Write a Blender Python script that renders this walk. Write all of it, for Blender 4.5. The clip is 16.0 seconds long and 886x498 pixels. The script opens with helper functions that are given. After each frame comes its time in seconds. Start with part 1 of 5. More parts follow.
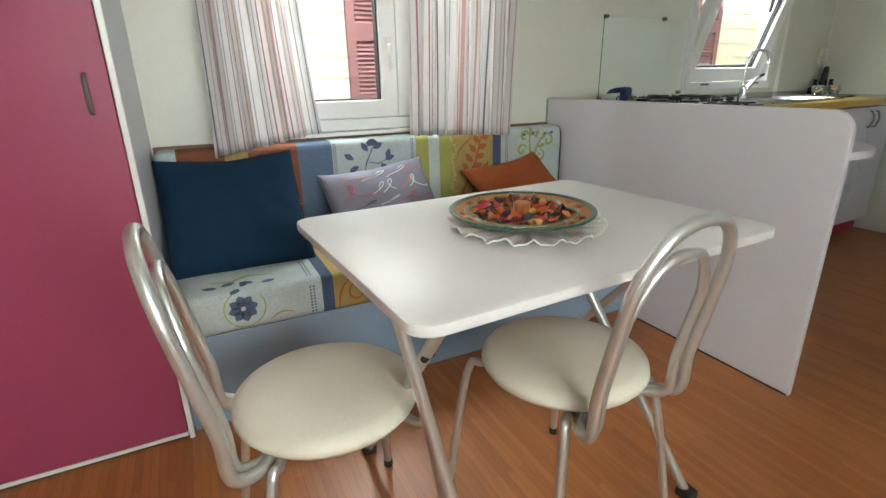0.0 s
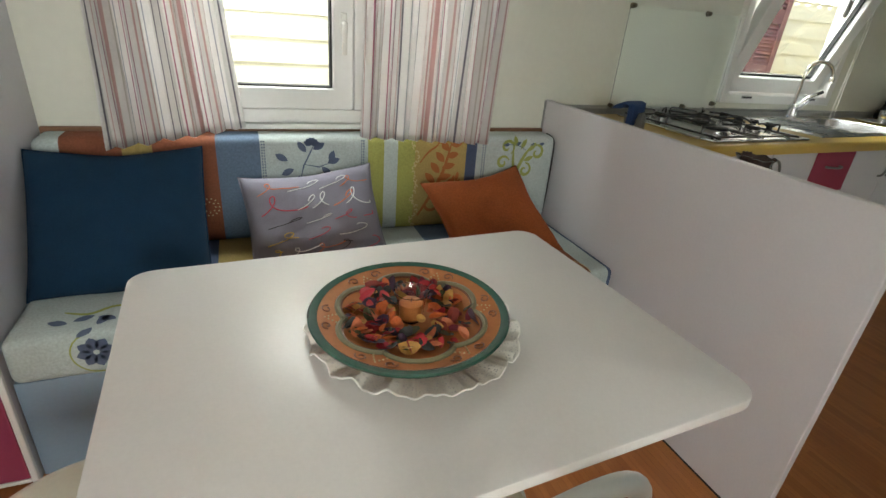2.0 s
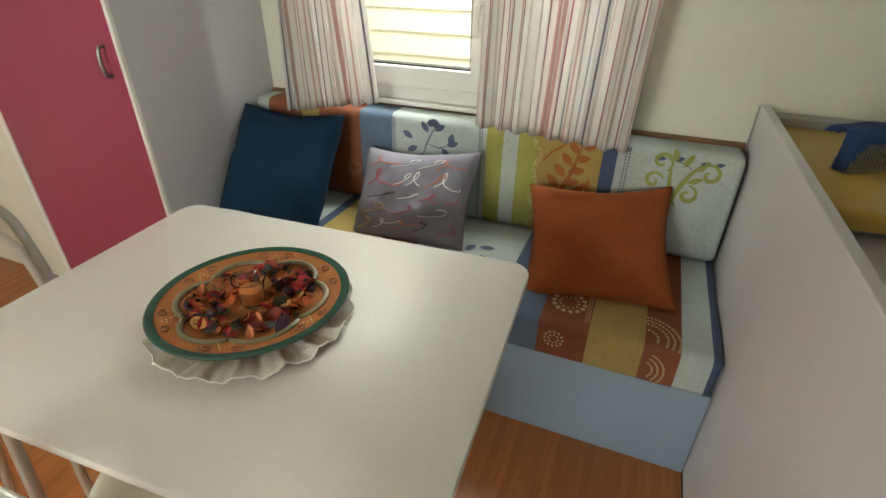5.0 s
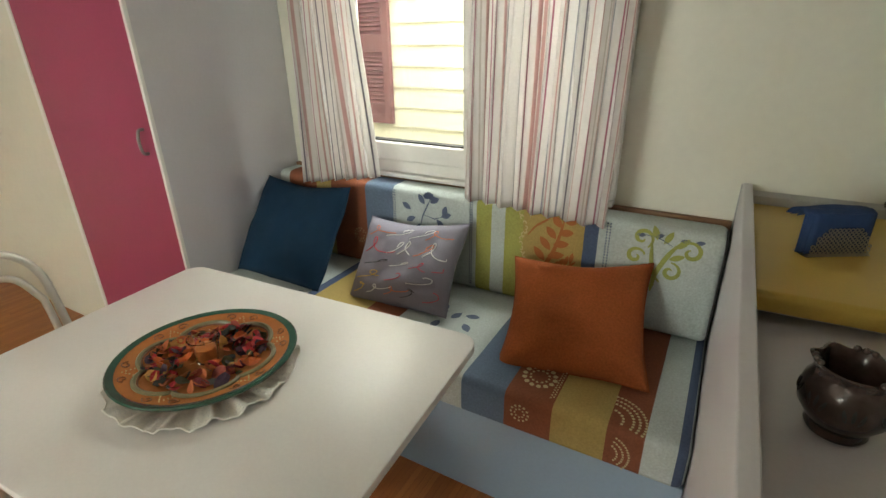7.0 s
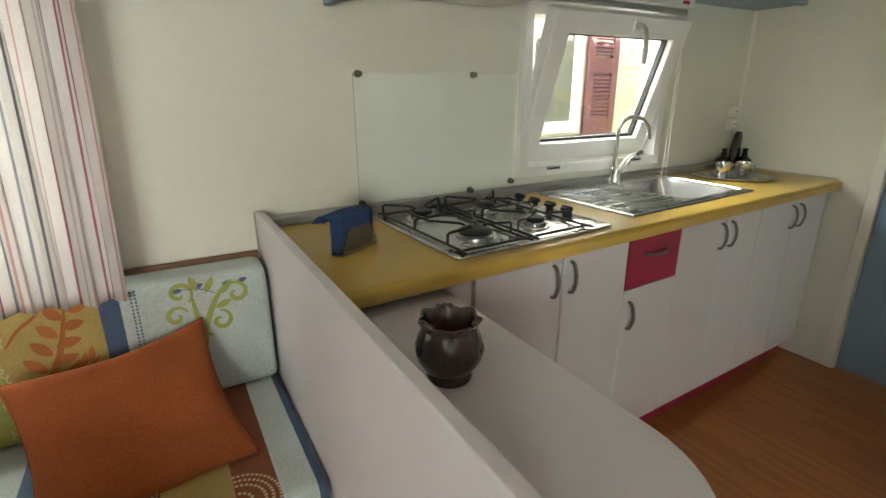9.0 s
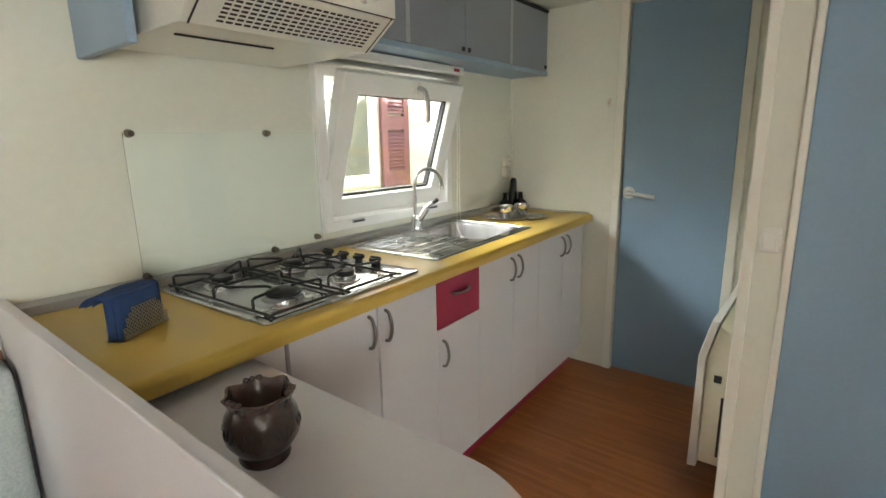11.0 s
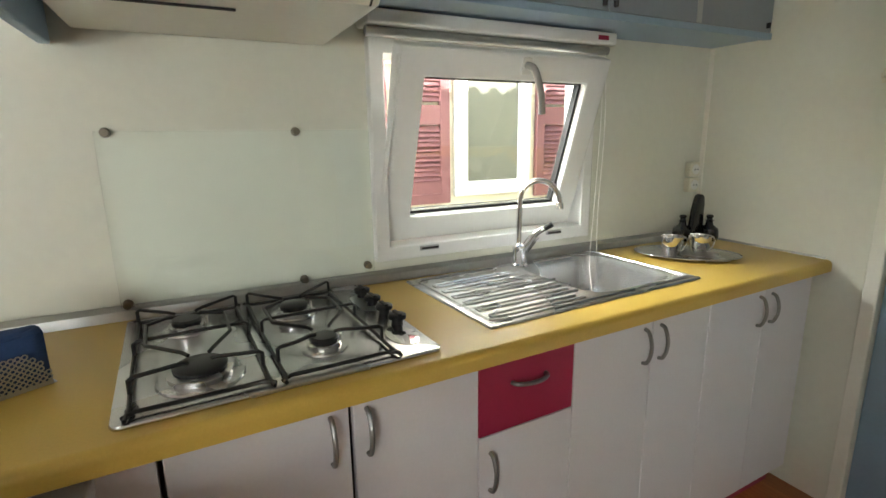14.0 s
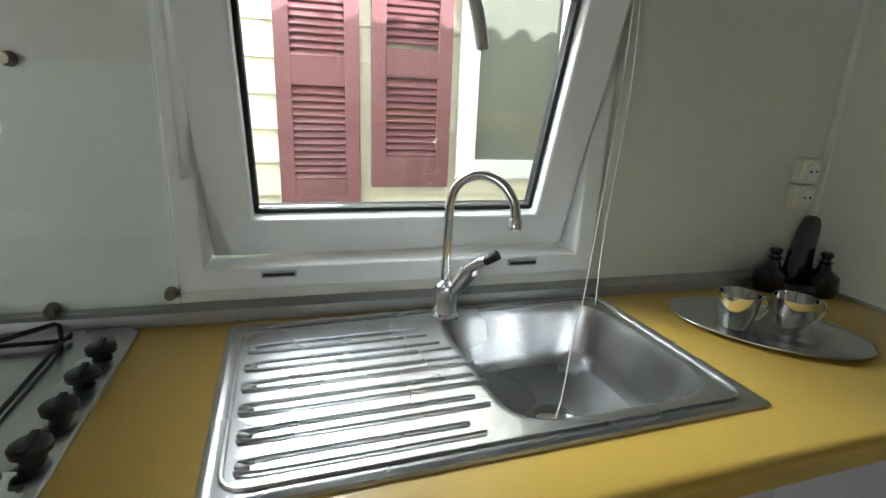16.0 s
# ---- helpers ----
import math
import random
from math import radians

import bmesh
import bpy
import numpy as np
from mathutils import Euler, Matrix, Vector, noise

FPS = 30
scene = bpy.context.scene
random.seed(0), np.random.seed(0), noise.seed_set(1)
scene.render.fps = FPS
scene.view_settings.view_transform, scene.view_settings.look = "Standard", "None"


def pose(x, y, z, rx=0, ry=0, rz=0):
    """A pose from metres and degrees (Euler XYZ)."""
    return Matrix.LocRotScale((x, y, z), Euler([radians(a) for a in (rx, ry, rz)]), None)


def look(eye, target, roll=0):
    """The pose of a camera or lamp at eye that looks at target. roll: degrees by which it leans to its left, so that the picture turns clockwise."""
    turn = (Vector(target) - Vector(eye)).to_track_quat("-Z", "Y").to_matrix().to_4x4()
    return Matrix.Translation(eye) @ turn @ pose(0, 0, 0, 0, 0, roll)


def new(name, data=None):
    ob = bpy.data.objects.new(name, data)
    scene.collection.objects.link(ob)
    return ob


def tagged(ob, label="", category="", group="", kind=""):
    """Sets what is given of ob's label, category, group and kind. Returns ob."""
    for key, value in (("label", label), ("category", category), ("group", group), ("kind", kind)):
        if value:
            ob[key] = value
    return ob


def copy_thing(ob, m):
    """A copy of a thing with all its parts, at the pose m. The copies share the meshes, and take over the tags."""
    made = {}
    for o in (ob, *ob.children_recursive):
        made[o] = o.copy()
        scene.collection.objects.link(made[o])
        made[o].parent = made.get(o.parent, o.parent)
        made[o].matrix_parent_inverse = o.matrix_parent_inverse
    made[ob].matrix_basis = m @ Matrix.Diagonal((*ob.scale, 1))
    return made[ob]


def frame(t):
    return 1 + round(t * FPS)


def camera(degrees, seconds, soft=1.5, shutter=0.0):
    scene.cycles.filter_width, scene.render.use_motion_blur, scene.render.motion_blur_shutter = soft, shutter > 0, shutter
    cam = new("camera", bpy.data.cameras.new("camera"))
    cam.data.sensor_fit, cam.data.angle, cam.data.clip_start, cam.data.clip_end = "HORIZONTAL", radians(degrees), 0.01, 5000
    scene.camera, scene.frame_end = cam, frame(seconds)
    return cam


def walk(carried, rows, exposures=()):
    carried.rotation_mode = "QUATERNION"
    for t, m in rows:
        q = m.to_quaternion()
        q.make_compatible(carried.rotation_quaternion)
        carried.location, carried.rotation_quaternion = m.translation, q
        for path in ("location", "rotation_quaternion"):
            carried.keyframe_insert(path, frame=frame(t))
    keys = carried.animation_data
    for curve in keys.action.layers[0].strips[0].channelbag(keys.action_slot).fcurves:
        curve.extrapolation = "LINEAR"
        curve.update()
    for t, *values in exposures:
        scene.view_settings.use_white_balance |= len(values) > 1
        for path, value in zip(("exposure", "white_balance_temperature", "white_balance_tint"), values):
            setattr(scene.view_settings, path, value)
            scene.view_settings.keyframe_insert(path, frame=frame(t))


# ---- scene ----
cam = camera(83.8, 16.0)
PATH = [
    (0, (0.263, 0.053, 1.083), (1.103, 1.746, 0.429), -1.0),
    (0.5, (0.433, 0.128, 1.125), (1.223, 1.84, 0.455), -1.3),
    (1, (0.566, 0.149, 1.201), (1.337, 1.853, 0.492), 0.2),
    (1.5, (0.654, 0.207, 1.228), (1.417, 1.894, 0.471), 2.5),
    (2, (0.729, 0.316, 1.267), (1.444, 1.982, 0.421), 5.1),
    (2.5, (0.908, 0.271, 1.27), (1.312, 2.004, 0.356), 4.8),
    (3, (1.108, 0.258, 1.31), (1.297, 1.997, 0.341), 5.5),
    (3.5, (1.25, 0.308, 1.334), (1.343, 2.04, 0.339), 4.2),
    (4, (1.378, 0.406, 1.348), (1.421, 2.136, 0.343), 5.4),
    (4.5, (1.518, 0.461, 1.374), (1.182, 2.116, 0.303), 1.8),
    (4.7, (1.578, 0.455, 1.36), (1.099, 2.084, 0.303), 1.4),
    (6.8, (1.929, 0.528, 1.413), (0.924, 2.054, 0.599), -2.1),
    (7, (1.925, 0.533, 1.409), (1.013, 2.124, 0.61), -1.0),
    (7.5, (1.932, 0.529, 1.408), (1.275, 2.268, 0.671), -0.2),
    (8, (1.933, 0.545, 1.381), (1.726, 2.407, 0.678), 1.1),
    (8.5, (1.865, 0.615, 1.356), (2.271, 2.463, 0.708), 1.0),
    (9, (1.76, 0.668, 1.339), (2.708, 2.316, 0.718), -0.2),
    (9.5, (1.738, 0.665, 1.341), (2.93, 2.152, 0.736), -0.3),
    (10, (1.757, 0.642, 1.35), (3.147, 1.971, 0.8), -1.4),
    (10.2, (1.76, 0.639, 1.346), (3.222, 1.897, 0.816), -1.5),
    (12.3, (1.943, 0.677, 1.386), (3.484, 1.915, 1.083), -2.2),
    (12.5, (2.014, 0.649, 1.405), (3.491, 1.967, 1.119), -2.1),
    (13, (2.171, 0.631, 1.391), (3.382, 2.192, 1.074), -1.9),
    (13.5, (2.368, 0.721, 1.364), (3.464, 2.354, 1.0), -1.5),
    (14, (2.537, 0.829, 1.36), (3.413, 2.573, 0.921), -0.8),
    (14.5, (2.712, 0.907, 1.369), (3.235, 2.759, 0.824), 0.1),
    (15, (2.887, 1.008, 1.364), (3.241, 2.894, 0.8), 2.4),
    (15.5, (3.061, 1.168, 1.377), (3.451, 3.025, 0.744), 2.4),
    (16, (3.255, 1.294, 1.344), (3.767, 3.141, 0.774), 2.3),
]
EXPOSURES = [
    (0.0, 1.92, 6150, 3), (2.0, 1.60, 6500, 4), (4.5, 1.73, 6900, 2), (7.0, 1.70, 7000, 2), (8.0, 1.60, 7000, 2),
    (8.5, 1.54, 6900, 2), (9.0, 2.08, 6800, 4), (10.0, 2.38, 6650, 6), (12.5, 2.38, 6700, 6), (14.0, 2.26, 6600, 6),
    (14.5, 2.18, 6500, 5), (15.5, 1.80, 6250, 4), (16.0, 1.42, 6000, 5),
]
walk(cam, [(t, look(eye, target, roll)) for t, eye, target, roll in PATH], EXPOSURES)

# ---- light ----
world = bpy.data.worlds.new("sky")
scene.world = world
world.use_nodes = True
wn = world.node_tree.nodes
sky = wn.new("ShaderNodeTexSky")
sky.sky_type, sky.sun_disc = "NISHITA", False
sky.sun_elevation, sky.sun_rotation = radians(27), radians(130)
wn["Background"].inputs["Strength"].default_value = 0.15
world.node_tree.links.new(sky.outputs["Color"], wn["Background"].inputs["Color"])


def lamp(name, kind, energy, m, color=(1, 1, 1), size=(1, 1), angle=0.5):
    data = bpy.data.lights.new(name, kind)
    data.energy, data.color = energy, color
    if kind == "SUN":
        data.angle = radians(angle)
    else:
        data.shape, data.size, data.size_y = "RECTANGLE", size[0], size[1]
    ob = new(name, data)
    ob.matrix_world = m
    return tagged(ob, kind="structure")


lamp("sun", "SUN", 5.0, look((6, -5, 4), (0, 0, 0)), (1.0, 0.97, 0.92))
# added lamp for the strip of sky between the two cabins, over the dining window
lamp("sky_light_dining", "AREA", 18.5, look((1.05, 2.74, 2.16), (1.05, 1.6, 0.9)), (0.98, 1.0, 0.98), (1.3, 0.6))
# added lamp for bounce off the neighbour's sunlit wall, aimed at the end door
lamp("facade_bounce_kitchen", "AREA", 14.5, look((3.0, 3.02, 2.02), (4.2, 1.5, 1.05)), (0.98, 1.0, 0.98), (0.9, 0.4))
# daylight standing in the south window
lamp("window_light_south", "AREA", 10.5, look((0.55, -1.37, 1.33), (0.55, 1, 1.1)), (0.99, 1.0, 0.97), (1.05, 0.8))

# ---- materials ----


def material(name, color, rough=0.5, metal=0.0, var=0.06, scale=6.0, fine=60.0, bump=0.0, bump_scale=200.0, stretch=(1, 1, 1), spec=0.5, coat=0.0):
    """A principled surface with variation at two scales and fine relief."""
    mat = bpy.data.materials.new(name)
    mat.use_nodes = True
    n, l = mat.node_tree.nodes, mat.node_tree.links
    p = n["Principled BSDF"]
    tc = n.new("ShaderNodeTexCoord")
    mp = n.new("ShaderNodeMapping")
    mp.inputs["Scale"].default_value = stretch
    l.new(tc.outputs["Object"], mp.inputs["Vector"])
    big, small = n.new("ShaderNodeTexNoise"), n.new("ShaderNodeTexNoise")
    big.inputs["Scale"].default_value, small.inputs["Scale"].default_value = scale, fine
    big.inputs["Detail"].default_value, small.inputs["Detail"].default_value = 3, 3
    for t in (big, small):
        l.new(mp.outputs["Vector"], t.inputs["Vector"])
    add = n.new("ShaderNodeMath")
    add.operation = "MULTIPLY_ADD"
    add.inputs[1].default_value = 0.6
    l.new(small.outputs["Fac"], add.inputs[0])
    half = n.new("ShaderNodeMath")
    half.operation = "MULTIPLY"
    half.inputs[1].default_value = 0.4
    l.new(big.outputs["Fac"], half.inputs[0])
    l.new(half.outputs[0], add.inputs[2])
    rng = n.new("ShaderNodeMapRange")
    rng.inputs["From Min"].default_value, rng.inputs["From Max"].default_value = 0.3, 0.7
    rng.inputs["To Min"].default_value, rng.inputs["To Max"].default_value = 1 - var, 1 + var
    l.new(add.outputs[0], rng.inputs["Value"])
    mul = n.new("ShaderNodeVectorMath")
    mul.operation = "SCALE"
    mul.inputs[0].default_value = color
    l.new(rng.outputs["Result"], mul.inputs["Scale"])
    l.new(mul.outputs["Vector"], p.inputs["Base Color"])
    p.inputs["Roughness"].default_value, p.inputs["Metallic"].default_value = rough, metal
    p.inputs["Specular IOR Level"].default_value = spec
    p.inputs["Coat Weight"].default_value = coat
    r2 = n.new("ShaderNodeMapRange")
    r2.inputs["From Min"].default_value, r2.inputs["From Max"].default_value = 0.3, 0.7
    r2.inputs["To Min"].default_value, r2.inputs["To Max"].default_value = max(0.03, rough - 0.02), min(1, rough + 0.02)
    l.new(big.outputs["Fac"], r2.inputs["Value"])
    l.new(r2.outputs["Result"], p.inputs["Roughness"])
    if bump:
        grain = n.new("ShaderNodeTexNoise")
        grain.inputs["Scale"].default_value, grain.inputs["Detail"].default_value = bump_scale, 2
        l.new(mp.outputs["Vector"], grain.inputs["Vector"])
        b = n.new("ShaderNodeBump")
        b.inputs["Strength"].default_value, b.inputs["Distance"].default_value = bump, 0.002
        l.new(grain.outputs["Fac"], b.inputs["Height"])
        l.new(b.outputs["Normal"], p.inputs["Normal"])
    return mat


def striped(name, stops, lo, hi, axis="X", uv=False, rough=0.85, bump=0.25, translucent=0.0, weave=900.0, mottled=0.20):
    """Cloth with bands of colour along one axis (object space, metres) or along u."""
    mat = material(name, (1, 1, 1), rough, var=mottled, scale=7, fine=160, bump=bump, bump_scale=weave, spec=0.25)
    n, l = mat.node_tree.nodes, mat.node_tree.links
    p = n["Principled BSDF"]
    tc = n.new("ShaderNodeTexCoord")
    sep = n.new("ShaderNodeSeparateXYZ")
    l.new(tc.outputs["UV" if uv else "Object"], sep.inputs[0])
    rng = n.new("ShaderNodeMapRange")
    rng.inputs["From Min"].default_value, rng.inputs["From Max"].default_value = lo, hi
    l.new(sep.outputs[axis], rng.inputs["Value"])
    ramp = n.new("ShaderNodeValToRGB")
    ramp.color_ramp.interpolation = "CONSTANT"
    e = ramp.color_ramp.elements
    while len(e) < len(stops):
        e.new(0.5)
    for i, (pos, c) in enumerate(stops):
        e[i].position, e[i].color = (pos - lo) / (hi - lo), (*c, 1)
    l.new(rng.outputs["Result"], ramp.inputs["Fac"])
    vec = [x for x in n if x.bl_idname == "ShaderNodeVectorMath"][0]
    l.new(ramp.outputs["Color"], vec.inputs[0])
    if translucent:
        tr, mix = n.new("ShaderNodeBsdfTranslucent"), n.new("ShaderNodeMixShader")
        l.new(vec.outputs["Vector"], tr.inputs["Color"])
        mix.inputs["Fac"].default_value = translucent
        l.new(p.outputs[0], mix.inputs[1])
        l.new(tr.outputs[0], mix.inputs[2])
        l.new(mix.outputs[0], n["Material Output"].inputs["Surface"])
    return mat


def glass(name, tint=(1, 1, 1), rough=0.0):
    mat = bpy.data.materials.new(name)
    mat.use_nodes = True
    p = mat.node_tree.nodes["Principled BSDF"]
    p.inputs["Base Color"].default_value = (*tint, 1)
    p.inputs["Roughness"].default_value, p.inputs["Transmission Weight"].default_value, p.inputs["IOR"].default_value = rough, 1.0, 1.45
    return mat


M_WALL = material("cream wall panel", (0.72, 0.72, 0.63), 0.45, var=0.025, scale=2.5, fine=40, bump=0.05, bump_scale=300)
M_CEIL = material("white ceiling panel", (0.78, 0.77, 0.72), 0.35, var=0.02, scale=2, fine=30)
M_TRIM = material("cream trim", (0.80, 0.78, 0.70), 0.4, var=0.02, scale=5)
M_PVC = material("white window plastic", (0.82, 0.82, 0.80), 0.32, var=0.02, scale=5)
M_PINK = material("magenta laminate", (0.33, 0.050, 0.112), 0.42, var=0.05, scale=3, fine=90, bump=0.04, bump_scale=400)
M_GREY = material("grey white laminate", (0.62, 0.61, 0.66), 0.38, var=0.025, scale=3, fine=90, bump=0.04, bump_scale=400)
M_LILAC = material("lilac white laminate", (0.66, 0.64, 0.67), 0.4, var=0.03, scale=3, fine=120, bump=0.05, bump_scale=400)
M_TABLE = material("white table laminate", (0.70, 0.68, 0.66), 0.385, var=0.03, scale=3, fine=150, bump=0.06, bump_scale=500)
M_BLUE = material("pale blue laminate", (0.28, 0.38, 0.50), 0.42, var=0.04, scale=3, fine=90, bump=0.04, bump_scale=400)
M_BLUEDOOR = material("dusty blue door", (0.25, 0.37, 0.50), 0.4, var=0.04, scale=2, fine=90, bump=0.04, bump_scale=400)
M_GREYCAB = material("blue grey cabinet laminate", (0.25, 0.28, 0.32), 0.35, var=0.04, scale=3, fine=90)
M_COUNTER = material("mustard yellow worktop", (0.56, 0.375, 0.075), 0.32, var=0.05, scale=4, fine=200, bump=0.05, bump_scale=500)
M_CRIMSON = material("crimson laminate", (0.33, 0.016, 0.055), 0.4, var=0.05, scale=3, fine=90)
M_STEEL = material("brushed steel", (0.60, 0.605, 0.62), 0.27, 1.0, var=0.012, scale=3, fine=60)
M_CHROME = material("chrome", (0.78, 0.78, 0.78), 0.08, 1.0, var=0.02)
M_ALU = material("silver tube paint", (0.66, 0.68, 0.66), 0.36, 0.8, var=0.015, scale=12, fine=80)
M_GREYALU = material("grey aluminium strip", (0.45, 0.45, 0.45), 0.4, 0.8, var=0.05)
M_HANDLE = material("dull nickel", (0.27, 0.265, 0.26), 0.42, 0.85, var=0.05)
M_BLACK = material("black enamel", (0.012, 0.012, 0.013), 0.35, var=0.1)
M_GAP = material("dark joint", (0.03, 0.028, 0.03), 0.8, var=0.1)
M_RUBBER = material("black rubber", (0.02, 0.02, 0.02), 0.7, var=0.1)
M_VINYLSEAT = material("cream vinyl", (0.70, 0.66, 0.54), 0.38, var=0.04, scale=10, fine=120, bump=0.1, bump_scale=500)
M_NAVY = material("navy cotton", (0.009, 0.032, 0.068), 0.9, var=0.18, scale=12, fine=300, bump=0.35, bump_scale=1100, spec=0.2)
M_ORANGE = material("burnt orange suede", (0.30, 0.080, 0.024), 0.9, var=0.22, scale=9, fine=160, bump=0.35, bump_scale=700, spec=0.2)
M_LILACCLOTH = material("grey lilac cotton", (0.22, 0.21, 0.26), 0.9, var=0.08, scale=12, fine=300, bump=0.35, bump_scale=1100, spec=0.2)
M_WHITEPLASTIC = material("white plastic", (0.78, 0.77, 0.73), 0.35, var=0.03)
M_IVORY = material("ivory plastic", (0.72, 0.68, 0.55), 0.4, var=0.04)
M_ENAMEL = material("white hood enamel", (0.76, 0.75, 0.68), 0.32, var=0.03, scale=4)
M_GLASS = glass("clear glass")
M_PANEL = glass("greenish glass", (0.93, 0.955, 0.945))


def wood_floor():
    """Narrow-strip wood-look vinyl: strips along y with staggered ends."""
    mat = material("wood strip vinyl", (1, 1, 1), 0.4, var=0.12, scale=3, fine=8, stretch=(22, 1.2, 1), bump=0.04, bump_scale=30)
    n, l = mat.node_tree.nodes, mat.node_tree.links
    tc = n.new("ShaderNodeTexCoord")
    mp = n.new("ShaderNodeMapping")
    mp.inputs["Rotation"].default_value = (0, 0, radians(90))
    l.new(tc.outputs["Object"], mp.inputs["Vector"])
    br = n.new("ShaderNodeTexBrick")
    br.inputs["Scale"].default_value = 1.0
    br.inputs["Brick Width"].default_value, br.inputs["Row Height"].default_value = 0.42, 0.022
    br.inputs["Mortar Size"].default_value = 0.0004
    br.offset, br.inputs["Bias"].default_value = 0.37, 0.0
    br.inputs["Color1"].default_value = (0.32, 0.110, 0.029, 1)
    br.inputs["Color2"].default_value = (0.41, 0.155, 0.044, 1)
    br.inputs["Mortar"].default_value = (0.20, 0.06, 0.02, 1)
    l.new(mp.outputs["Vector"], br.inputs["Vector"])
    vec = [x for x in n if x.bl_idname == "ShaderNodeVectorMath"][0]
    l.new(br.outputs["Color"], vec.inputs[0])
    return mat


M_FLOOR = wood_floor()

# ---- building helpers ----


def thing(name, loc, label, category, group="", kind=""):
    """An empty at a thing's base; its parts are built in world coordinates."""
    ob = new(name)
    ob.empty_display_size = 0.05
    ob.location = loc
    return tagged(ob, label, category, group, kind)


def part(name, bm, mat, parent=None, label="", smooth=None):
    """Links a bmesh, built in world coordinates, as one mesh object."""
    me = bpy.data.meshes.new(name)
    bmesh.ops.recalc_face_normals(bm, faces=bm.faces)
    bm.to_mesh(me)
    bm.free()
    me.materials.append(mat)
    if smooth:
        me.shade_smooth()
        me.set_sharp_from_angle(angle=radians(smooth))
    ob = new(name, me)
    if parent:
        ob.parent = parent
        if parent.type == "EMPTY":
            ob.matrix_parent_inverse = Matrix.Translation(-parent.location)
    if label:
        ob["label"] = label
    return ob


def box(x0, y0, z0, x1, y1, z1, bevel=0.0, segs=2, bm=None, m=None):
    bm = bm or bmesh.new()
    made = bmesh.ops.create_cube(bm, size=1.0)["verts"]
    bmesh.ops.transform(bm, matrix=Matrix.Translation(((x0 + x1) / 2, (y0 + y1) / 2, (z0 + z1) / 2)) @ Matrix.Diagonal((abs(x1 - x0), abs(y1 - y0), abs(z1 - z0), 1)), verts=made)
    if bevel:
        edges = list({e for v in made for e in v.link_edges})
        out = bmesh.ops.bevel(bm, geom=edges, offset=bevel, segments=segs, profile=0.5, affect="EDGES")
        made = [v for v in out["verts"]] if not m else made
    if m:
        bmesh.ops.transform(bm, matrix=m, verts=bm.verts)
    return bm


def prism(outline, axis, a, b, bevel=0.0, bm=None):
    """An outline of 2D points pushed along an axis from a to b. axis x: points are (y, z); y: (x, z); z: (x, y)."""
    bm = bm or bmesh.new()
    put = {"x": lambda p, s: (s, p[0], p[1]), "y": lambda p, s: (p[0], s, p[1]), "z": lambda p, s: (p[0], p[1], s)}[axis]
    lo = [bm.verts.new(put(p, a)) for p in outline]
    hi = [bm.verts.new(put(p, b)) for p in outline]
    k = len(outline)
    caps = [bm.faces.new(lo), bm.faces.new(hi)]
    for i in range(k):
        bm.faces.new((lo[i], lo[(i + 1) % k], hi[(i + 1) % k], hi[i]))
    if bevel:
        bmesh.ops.recalc_face_normals(bm, faces=bm.faces)
        edges = list({e for f in caps for e in f.edges})
        bmesh.ops.bevel(bm, geom=edges, offset=bevel, segments=2, profile=0.5, affect="EDGES")
    return bm


def arc(cx, cy, r, a0, a1, n=8):
    return [(cx + r * math.cos(radians(a0 + (a1 - a0) * i / n)), cy + r * math.sin(radians(a0 + (a1 - a0) * i / n))) for i in range(n + 1)]


def rounded(x0, y0, x1, y1, r, n=6):
    return arc(x1 - r, y1 - r, r, 0, 90, n) + arc(x0 + r, y1 - r, r, 90, 180, n) + arc(x0 + r, y0 + r, r, 180, 270, n) + arc(x1 - r, y0 + r, r, 270, 360, n)


def smooth_path(pts, per=6, closed=False):
    """Catmull-Rom through points."""
    p = [Vector(q) for q in pts]
    out = []
    n = len(p)
    for i in range(n if closed else n - 1):
        a, b, c, d = (p[(i + k) % n] if closed else p[min(max(i + k, 0), n - 1)] for k in (-1, 0, 1, 2))
        for s in range(per):
            t = s / per
            out.append(0.5 * ((2 * b) + (c - a) * t + (2 * a - 5 * b + 4 * c - d) * t * t + (3 * b - a - 3 * c + d) * t ** 3))
    if not closed:
        out.append(p[-1])
    return out


def tube(pts, r, sides=10, closed=False, bm=None, taper=None):
    """A round tube along points."""
    bm = bm or bmesh.new()
    pts = [Vector(p) for p in pts]
    n = len(pts)
    rings, up = [], None
    for i, p in enumerate(pts):
        a = pts[(i - 1) % n] if closed or i else p
        b = pts[(i + 1) % n] if closed or i < n - 1 else p
        d = (b - a).normalized()
        if up is None:
            up = d.orthogonal().normalized()
        up = (up - d * up.dot(d)).normalized()
        side = d.cross(up)
        rr = r if taper is None else r * taper[i * (len(taper) - 1) // max(1, n - 1)]
        rings.append([bm.verts.new(p + rr * (up * math.cos(math.tau * k / sides) + side * math.sin(math.tau * k / sides))) for k in range(sides)])
    for i in range(n if closed else n - 1):
        a, b = rings[i], rings[(i + 1) % n]
        for k in range(sides):
            bm.faces.new((a[k], a[(k + 1) % sides], b[(k + 1) % sides], b[k]))
    if not closed:
        bm.faces.new(rings[0][::-1])
        bm.faces.new(rings[-1])
    return bm


